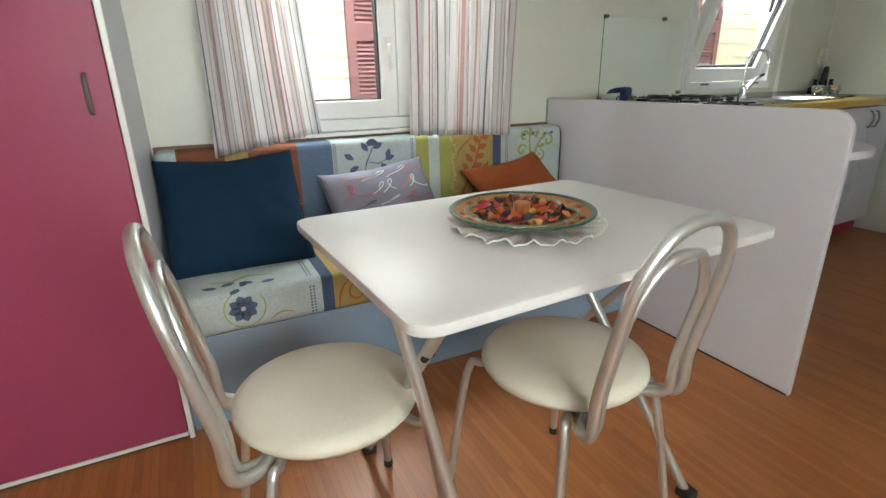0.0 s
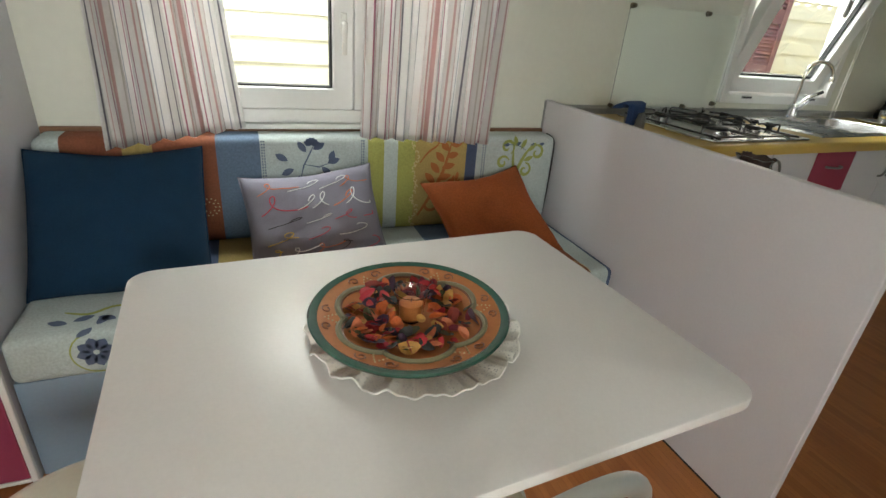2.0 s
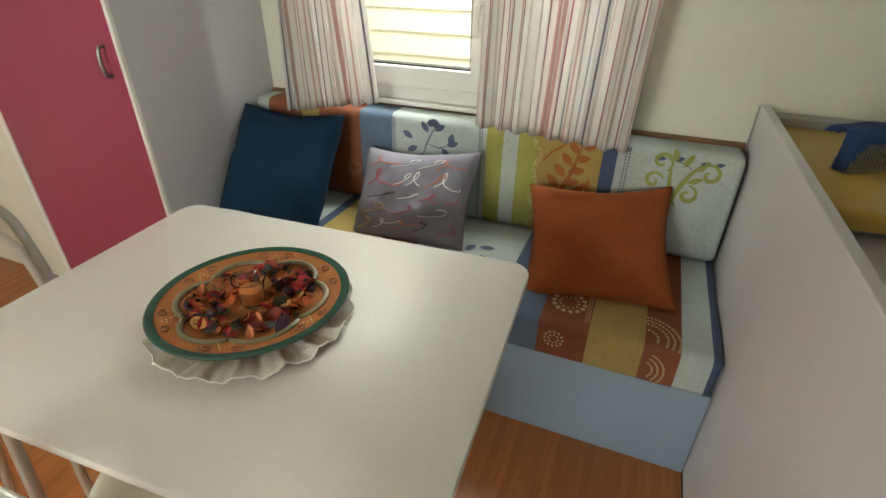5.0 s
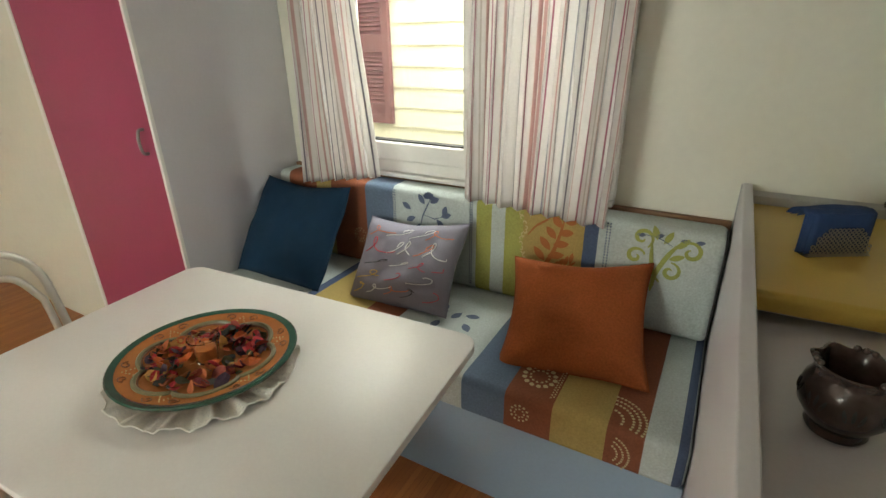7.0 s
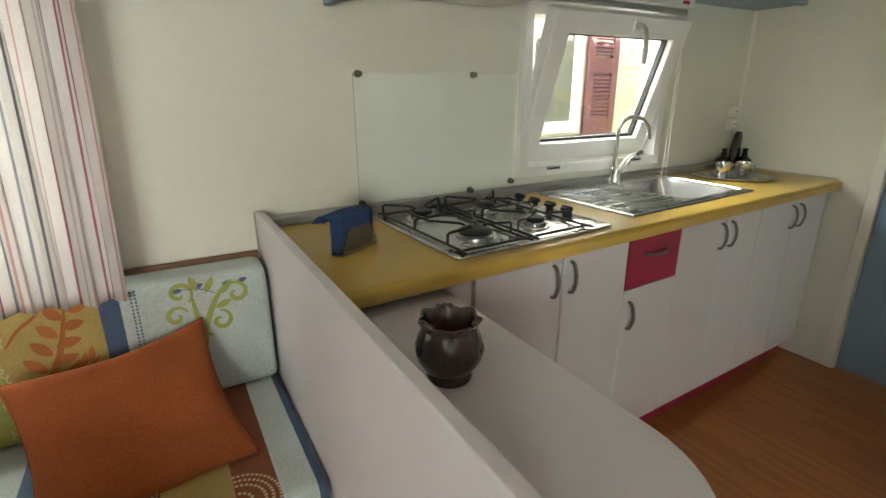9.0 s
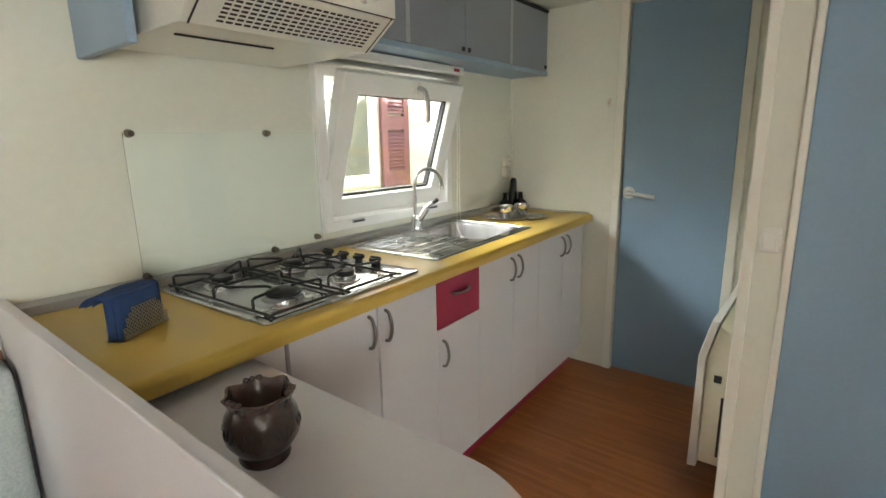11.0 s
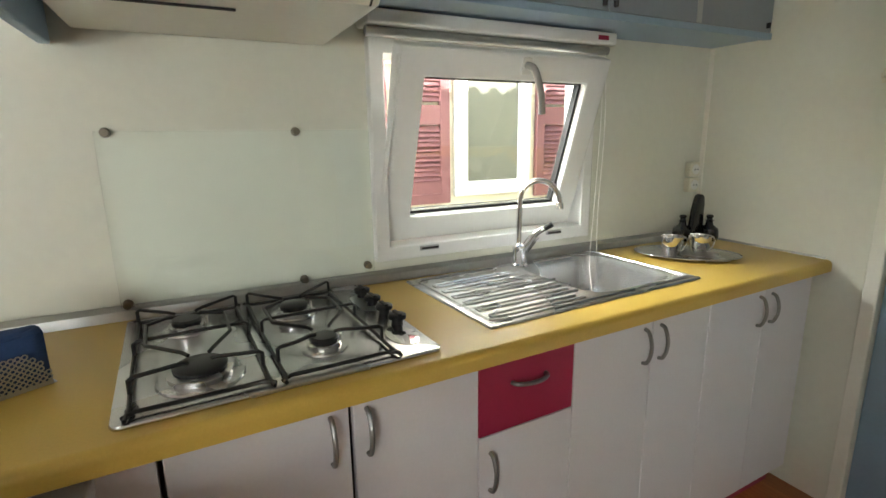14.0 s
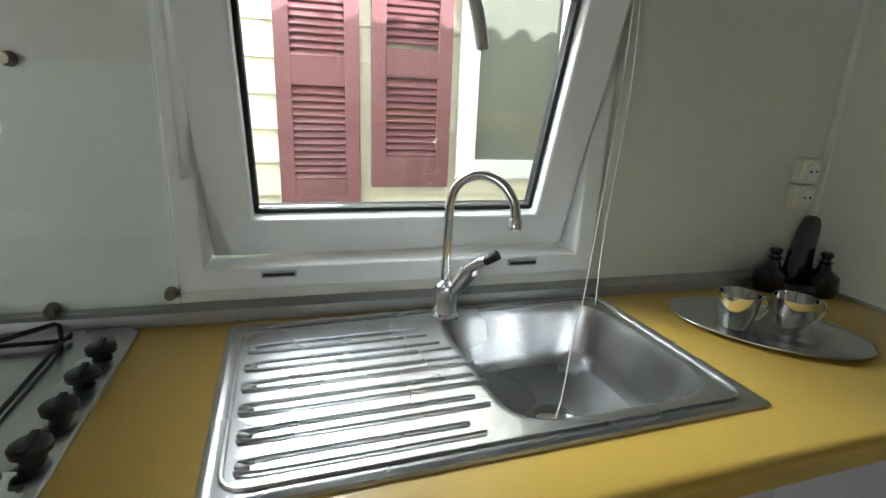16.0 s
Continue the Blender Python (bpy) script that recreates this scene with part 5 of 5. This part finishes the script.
# ---- centrepiece on the table ----
TZ = 0.722
PC = (0.998, 1.072)
DC = (PC[0] + 0.006, PC[1] - 0.010)
doily = thing("lace_doily", (*DC, TZ), "white crocheted lace doily with ruffled edge", "doily")
M_LACE = material("white lace cotton", (0.84, 0.82, 0.76), 0.9, var=0.08, fine=300, bump=0.3, bump_scale=800)
ln_, ll_ = M_LACE.node_tree.nodes, M_LACE.node_tree.links
vo = ln_.new("ShaderNodeTexVoronoi")
vo.inputs["Scale"].default_value = 190
tco = ln_.new("ShaderNodeTexCoord")
ll_.new(tco.outputs["Object"], vo.inputs["Vector"])
gt = ln_.new("ShaderNodeMath")
gt.operation = "GREATER_THAN"
gt.inputs[1].default_value = 0.30
ll_.new(vo.outputs["Distance"], gt.inputs[0])
ll_.new(gt.outputs[0], ln_["Principled BSDF"].inputs["Alpha"])
M_LACEEDGE = material("white lace edge", (0.86, 0.84, 0.79), 0.9, var=0.06, fine=300, bump=0.3, bump_scale=800)
bm = bmesh.new()
nr, na = 10, 220
rows = []
for i in range(nr + 1):
    t = i / nr
    row = []
    for k in range(na):
        a = math.tau * k / na
        wave = math.sin(a * 17 + 0.6 * math.sin(a * 3)) + 0.4 * math.sin(a * 41)
        r = 0.06 + (0.139 + 0.005 * math.sin(a * 17 + 1)) * t
        z = TZ + 0.0025 + t * t * (0.007 + 0.0065 * wave) + 0.004 * max(0.0, t - 0.6)
        row.append(bm.verts.new((DC[0] + r * math.cos(a), DC[1] + r * math.sin(a), max(TZ + 0.001, z))))
    rows.append(row)
for a, b in zip(rows, rows[1:]):
    for k in range(na):
        bm.faces.new((a[k], a[(k + 1) % na], b[(k + 1) % na], b[k]))
edge_pts = [v.co.copy() for v in rows[-1]]
part("lace", bm, M_LACE, doily, smooth=180)
part("scalloped_edge", tube(edge_pts, 0.0019, 5, True), M_LACEEDGE, doily)

plate = thing("oval_plate", (*PC, TZ), "painted terracotta plate with green rim", "plate")
M_TERRA = material("glazed terracotta orange", (0.42, 0.155, 0.045), 0.45, var=0.12, scale=20, fine=60, spec=0.25)
M_RIMGREEN = material("dark green glaze", (0.03, 0.10, 0.07), 0.22, var=0.12, scale=20, coat=0.4)
M_OLIVE = material("olive grey glaze", (0.20, 0.19, 0.11), 0.3, var=0.12, scale=20)
M_BROWN = material("brown glaze", (0.20, 0.07, 0.03), 0.3, var=0.12, scale=20)
PZ = TZ + 0.013
KX, KY, KR = 1.005, 0.955, radians(52)
part("dish", lathe([(0, 0.0), (0.07, 0.0), (0.072, -0.008), (0.085, -0.008), (0.09, 0.0), (0.125, 0.006), (0.188, 0.022), (0.193, 0.0235), (0.193, 0.027), (0.186, 0.027), (0.125, 0.012), (0.09, 0.006), (0, 0.006)], (*PC, PZ), 72, KX, KY, rot=KR), M_TERRA, plate, smooth=40)
part("rim", lathe([(0.179, 0.0263), (0.184, 0.0285), (0.194, 0.0295), (0.197, 0.027), (0.195, 0.0225), (0.186, 0.020)], (*PC, PZ), 72, KX, KY, rot=KR), M_RIMGREEN, plate, "dark green rim", 40)


def on_plate(r, a):
    z = 0.006 + (max(0.0, r - 0.09) / 0.035 * 0.006 if r < 0.125 else 0.006 + (r - 0.125) / 0.061 * 0.015)
    x, y = r * KX * math.cos(a), r * KY * math.sin(a)
    return Vector((PC[0] + x * math.cos(KR) - y * math.sin(KR), PC[1] + x * math.sin(KR) + y * math.cos(KR), PZ + z + 0.0012))


lob = [on_plate(0.125 + 0.026 * abs(math.sin(a * 3)) ** 0.7, a) for a in [math.tau * k / 150 for k in range(150)]]
part("painted_band", tube(lob, 0.0058, 6, True), M_OLIVE, plate, "olive painted lobed band")
lob = [on_plate(0.118 + 0.026 * abs(math.sin(a * 3)) ** 0.7, a) for a in [math.tau * k / 150 for k in range(150)]]
part("painted_line", tube(lob, 0.0022, 5, True), M_BROWN, plate, "brown painted line")
for k in range(6):
    a = math.tau * k / 6
    for da, fl in ((0.17, 1), (-0.17, -1)):
        pts = []
        for q in range(13):
            s = q / 12
            pts.append(on_plate(0.163 + 0.011 * (1 - 0.7 * s) * math.sin(6.5 * s), a + math.pi / 6 * 0 + da + fl * 0.075 * (1 - 0.7 * s) * math.cos(6.5 * s)))
        part("painted_curl", tube(pts, 0.0014, 5), M_BROWN, plate)
    for q in range(9):
        s = (q - 4) / 4
        p = on_plate(0.165 - 0.028 * abs(s), a + 0.12 * s)
        part("painted_dot", lathe([(0, 0.0012), (0.0016, 0.0006), (0.0018, -0.001)], p, 6), M_BEAD, plate)

bm = bmesh.new()
rs = random.Random(3)
for k in range(200):
    r, a = 0.112 * math.sqrt(rs.random()) + 0.012, rs.uniform(0, 6.28)
    if r < 0.038:
        continue
    base = on_plate(r, a) + Vector((0, 0, rs.uniform(0.0, 0.020) * (1 - r / 0.16)))
    ln = rs.uniform(0.010, 0.021)
    m = Matrix.Translation(base + Vector((0, 0, 0.004))) @ Euler((rs.uniform(-0.8, 0.8), rs.uniform(-0.8, 0.8), rs.uniform(0, 6.28))).to_matrix().to_4x4()
    cup = rs.uniform(0.2, 0.5)
    ring = [bm.verts.new(m @ Vector((ln * math.cos(q) * (1 + 0.15 * math.sin(3 * q + k)), ln * 0.62 * math.sin(q), ln * cup * (0.6 + 0.4 * math.sin(2 * q + k))))) for q in [math.tau * j / 10 for j in range(10)]]
    mid = bm.verts.new(m @ Vector((0, 0, 0)))
    for j in range(10):
        bm.faces.new((ring[j], ring[(j + 1) % 10], mid))
M_PETAL = material("dried petals", (1, 1, 1), 0.6, var=0.2, scale=80, fine=300, bump=0.2)
pn_, pl_ = M_PETAL.node_tree.nodes, M_PETAL.node_tree.links
geo, pr = pn_.new("ShaderNodeNewGeometry"), pn_.new("ShaderNodeValToRGB")
pr.color_ramp.interpolation = "CONSTANT"
cols = [(0.36, 0.02, 0.02), (0.16, 0.008, 0.02), (0.52, 0.11, 0.02), (0.05, 0.02, 0.045), (0.06, 0.06, 0.02), (0.42, 0.02, 0.03), (0.24, 0.03, 0.015), (0.50, 0.26, 0.06), (0.035, 0.035, 0.03), (0.50, 0.14, 0.05)]
while len(pr.color_ramp.elements) < len(cols):
    pr.color_ramp.elements.new(0.5)
for i, c in enumerate(cols):
    pr.color_ramp.elements[i].position, pr.color_ramp.elements[i].color = i / len(cols), (*c, 1)
pl_.new(geo.outputs["Random Per Island"], pr.inputs["Fac"])
pl_.new(pr.outputs["Color"], [x for x in pn_ if x.bl_idname == "ShaderNodeVectorMath"][0].inputs[0])
tagged(part("potpourri", bm, M_PETAL, None), "dried red, orange and purple potpourri petals", "potpourri", kind="stuff")
cand = thing("candle_glass", (*PC, PZ + 0.006), "small glass tealight holder with orange candle", "candle")
part("glass_cup", lathe([(0, 0.0), (0.022, 0.0), (0.0235, 0.003), (0.028, 0.046), (0.034, 0.060), (0.0318, 0.060), (0.0262, 0.046), (0.0215, 0.005), (0, 0.004)], (PC[0], PC[1], PZ + 0.0065), 28), M_GLASS, cand, smooth=40)
part("wax", lathe([(0, 0.0065), (0.0200, 0.0065), (0.0220, 0.036), (0.018, 0.039), (0, 0.0395)], (PC[0], PC[1], PZ + 0.0065), 24), material("orange wax", (0.62, 0.22, 0.06), 0.4, var=0.05), cand, "orange wax", 40)
part("wick", tube([(PC[0], PC[1], PZ + 0.0455), (PC[0] + 0.001, PC[1], PZ + 0.052)], 0.0008, 5), M_BLACK, cand)

# ---- oil burner pot on the shelf ----
pot = thing("ceramic_pot", (2.15, 1.325, 0.85), "dark brown glazed ceramic pot with wavy rim", "pot")
M_POT = material("dark brown glaze on pot", (0.058, 0.036, 0.031), 0.24, var=0.45, scale=14, fine=60, coat=0.5)
body = lathe([(0, 0.0), (0.038, 0.0), (0.041, 0.006), (0.038, 0.014), (0.044, 0.022), (0.057, 0.042), (0.060, 0.058), (0.056, 0.080), (0.048, 0.094), (0.046, 0.099), (0.052, 0.110), (0.0545, 0.115), (0.050, 0.116), (0.043, 0.104), (0.040, 0.085), (0.034, 0.03), (0, 0.02)], (2.15, 1.325, 0.851), 48)
for v in body.verts:
    h = v.co.z - 0.851
    if h > 0.097:
        a = math.atan2(v.co.y - 1.325, v.co.x - 2.15)
        v.co.z += 0.0022 * math.sin(a * 7)
        v.co.x += 0.003 * math.sin(a * 7) * math.cos(a)
        v.co.y += 0.003 * math.sin(a * 7) * math.sin(a)
part("body", body, M_POT, pot, smooth=50)
for a in (radians(70), radians(190), radians(310)):
    for k in (-1, 0, 1):
        b = bmesh.new()
        bmesh.ops.create_icosphere(b, subdivisions=2, radius=0.0052)
        bmesh.ops.transform(b, matrix=Matrix.Translation((2.15 + 0.049 * math.cos(a + k * 0.22), 1.325 + 0.049 * math.sin(a + k * 0.22), 0.967)), verts=b.verts)
        part("rim_bow", b, M_POT, pot, smooth=60)
bm = bmesh.new()
for k in range(24):
    a0, tilt = math.tau * (k // 3) / 8, (k % 3 - 1)
    a1 = a0 + tilt * 0.17
    pts = []
    for q in range(10):
        s = math.tau * q / 10
        dz, da = 0.010 * math.sin(s), 0.045 * math.cos(s) + tilt * 0.05 * math.sin(s)
        hz = 0.066 + dz - abs(tilt) * 0.003
        rr = 0.0607 - max(0, hz - 0.060) * 0.22 - max(0, 0.06 - hz) * 0.12
        pts.append(bm.verts.new((2.15 + rr * math.cos(a1 + da), 1.325 + rr * math.sin(a1 + da), 0.851 + hz)))
    bm.faces.new(pts)
part("cutouts", bm, M_GAP, pot, "dark leaf-shaped cut-outs")

# ---- napkin holder ----
nh = thing("napkin_holder", (2.19, 1.91, 0.92), "perforated metal napkin holder with blue napkins", "napkin holder")
NM = Matrix.Translation((2.192, 1.905, 0.921)) @ Matrix.Rotation(radians(30), 4, "Z")
M_PERF = material("perforated dull steel", (0.45, 0.44, 0.42), 0.35, 0.9, var=0.1)
M_NAPKIN = material("navy paper napkin", (0.025, 0.06, 0.17), 0.9, var=0.1, scale=20, fine=200, bump=0.15, bump_scale=500)


def perforated(w, h, cell, y):
    """A plate of cells, each with a hole, under a rounded outline."""
    b = bmesh.new()
    nx, nz = int(w / cell), int(h / cell)
    for i in range(nx):
        for j in range(nz):
            x, z = -w / 2 + (i + 0.5) * cell, (j + 0.5) * cell
            if z > h * (1 - (abs(x) / (w / 2)) ** 2.2) + 0.25 * cell + h * 0.25:
                continue
            o, q = [], []
            for k in range(8):
                a = math.tau * k / 8 + math.pi / 8
                m = max(abs(math.cos(a)), abs(math.sin(a)))
                o.append(b.verts.new((x + cell / 2 * math.cos(a) / m, y, z + cell / 2 * math.sin(a) / m)))
                solid = j == 0
                q.append(b.verts.new((x + cell * (0.04 if solid else 0.30) * math.cos(a), y, z + cell * (0.04 if solid else 0.30) * math.sin(a))))
            for k in range(8):
                b.faces.new((o[k], o[(k + 1) % 8], q[(k + 1) % 8], q[k]))
    bmesh.ops.remove_doubles(b, verts=b.verts, dist=1e-4)
    return turned(b, NM)


for y in (-0.022, 0.022):
    pp = part("side_plate", perforated(0.14, 0.070, 0.010, y), M_PERF, nh, "perforated steel side")
    md = pp.modifiers.new("thickness", "SOLIDIFY")
    md.thickness = 0.0012
part("base", turned(box(-0.075, -0.022, 0.0, 0.075, 0.022, 0.0015), NM), M_PERF, nh)
for k in range(5):
    yy = -0.010 + 0.005 * k
    bm = bmesh.new()
    prof_n = [(yy, 0.002), (yy, 0.088), (yy + 0.006, 0.100), (yy + 0.022 + 0.002 * k, 0.104), (yy + 0.040 + 0.003 * k, 0.096), (yy + 0.055 + 0.003 * k, 0.080)]
    prof_n = smooth_path([(a, b, 0) for a, b in prof_n], 4)
    cols_n = []
    for i in range(9):
        xx = -0.072 + 0.018 * i
        cols_n.append([bm.verts.new((xx - 0.01 * (k % 2), p[0] + 0.001 * math.sin(i * 1.7 + k), p[1] + 0.002 * math.sin(i * 0.9 + k))) for p in prof_n])
    for a, b in zip(cols_n, cols_n[1:]):
        for q in range(len(prof_n) - 1):
            bm.faces.new((a[q], b[q], b[q + 1], a[q + 1]))
    np_ = part("napkin", turned(bm, NM), M_NAPKIN, nh, "folded navy paper napkin", 60)
    md = np_.modifiers.new("thickness", "SOLIDIFY")
    md.thickness = 0.0018

# ---- tray, cups and cruet ----
tray = thing("oval_tray", (4.148, 2.020, 0.92), "oval stainless steel serving tray", "tray")
part("plate", lathe([(0, 0.0015), (0.15, 0.0015), (0.175, 0.004), (0.195, 0.011), (0.198, 0.010), (0.178, 0.002), (0.15, 0.0002), (0, 0.0002)], (4.148, 2.020, 0.9205), 56, 0.92, 0.60, rot=radians(-48)), M_STEEL, tray, smooth=40)
ca, sa = math.cos(radians(-48)), math.sin(radians(-48))
TT = [(4.148 + 0.181 * math.cos(a) * ca - 0.118 * math.sin(a) * sa, 2.020 + 0.181 * math.cos(a) * sa + 0.118 * math.sin(a) * ca, 0.9315) for a in [math.tau * k / 60 for k in range(60)]]
part("rolled_rim", tube(TT, 0.002, 6, True), M_STEEL, tray, "rolled steel rim", 60)
for x, y in ((4.092, 2.040), (4.190, 2.000)):
    cup = thing("steel_cup", (x, y, 0.925), "small polished steel espresso cup", "cup", "steel cups on the tray")
    part("bowl", lathe([(0, 0.0), (0.026, 0.0), (0.028, 0.004), (0.036, 0.03), (0.039, 0.06), (0.0395, 0.073), (0.038, 0.073), (0.034, 0.035), (0.025, 0.005), (0, 0.004)], (x, y, 0.923), 28), M_CHROME, cup, smooth=40)
    part("handle", tube(smooth_path([(x + 0.037, y - 0.008, 0.985), (x + 0.058, y - 0.012, 0.985), (x + 0.066, y - 0.014, 0.968), (x + 0.055, y - 0.012, 0.945), (x + 0.036, y - 0.008, 0.935)], 5), 0.003, 8), M_CHROME, cup, smooth=40)
cr = thing("cruet_set", (4.415, 2.185, 0.92), "black ceramic cruet set with two stoppered bottles", "cruet")
M_CRUET = material("black glazed ceramic", (0.012, 0.012, 0.014), 0.25, var=0.2, coat=0.4)
part("base", lathe([(0, 0.0), (0.06, 0.0), (0.063, 0.01), (0.055, 0.03), (0, 0.035)], (4.415, 2.185, 0.921), 28, 1.15, 0.7, rot=radians(-25)), M_CRUET, cr, smooth=40)
for s in (-1, 1):
    bx, by = 4.415 + s * 0.048, 2.185 - s * 0.027
    bt = part("bottle", lathe([(0, 0), (0.034, 0.0), (0.040, 0.02), (0.036, 0.05), (0.016, 0.066), (0.013, 0.08), (0.018, 0.085), (0, 0.086)], (bx, by, 0.922), 24), M_CRUET, cr, smooth=40)
    part("stopper", lathe([(0, 0), (0.012, 0.0), (0.010, 0.008), (0.015, 0.014), (0.012, 0.022), (0, 0.024)], (bx, by, 1.008), 16), M_CRUET, bt, smooth=40)
part("handle", prism([(4.415 + p.x, 0.921 + p.y) for p in smooth_path([(-0.04, 0.03, 0), (-0.03, 0.12, 0), (-0.012, 0.185, 0), (0.012, 0.195, 0), (0.028, 0.17, 0), (0.03, 0.10, 0), (0.04, 0.03, 0)], 4)], "y", 2.173, 2.197, 0.004), M_CRUET, cr, smooth=40)
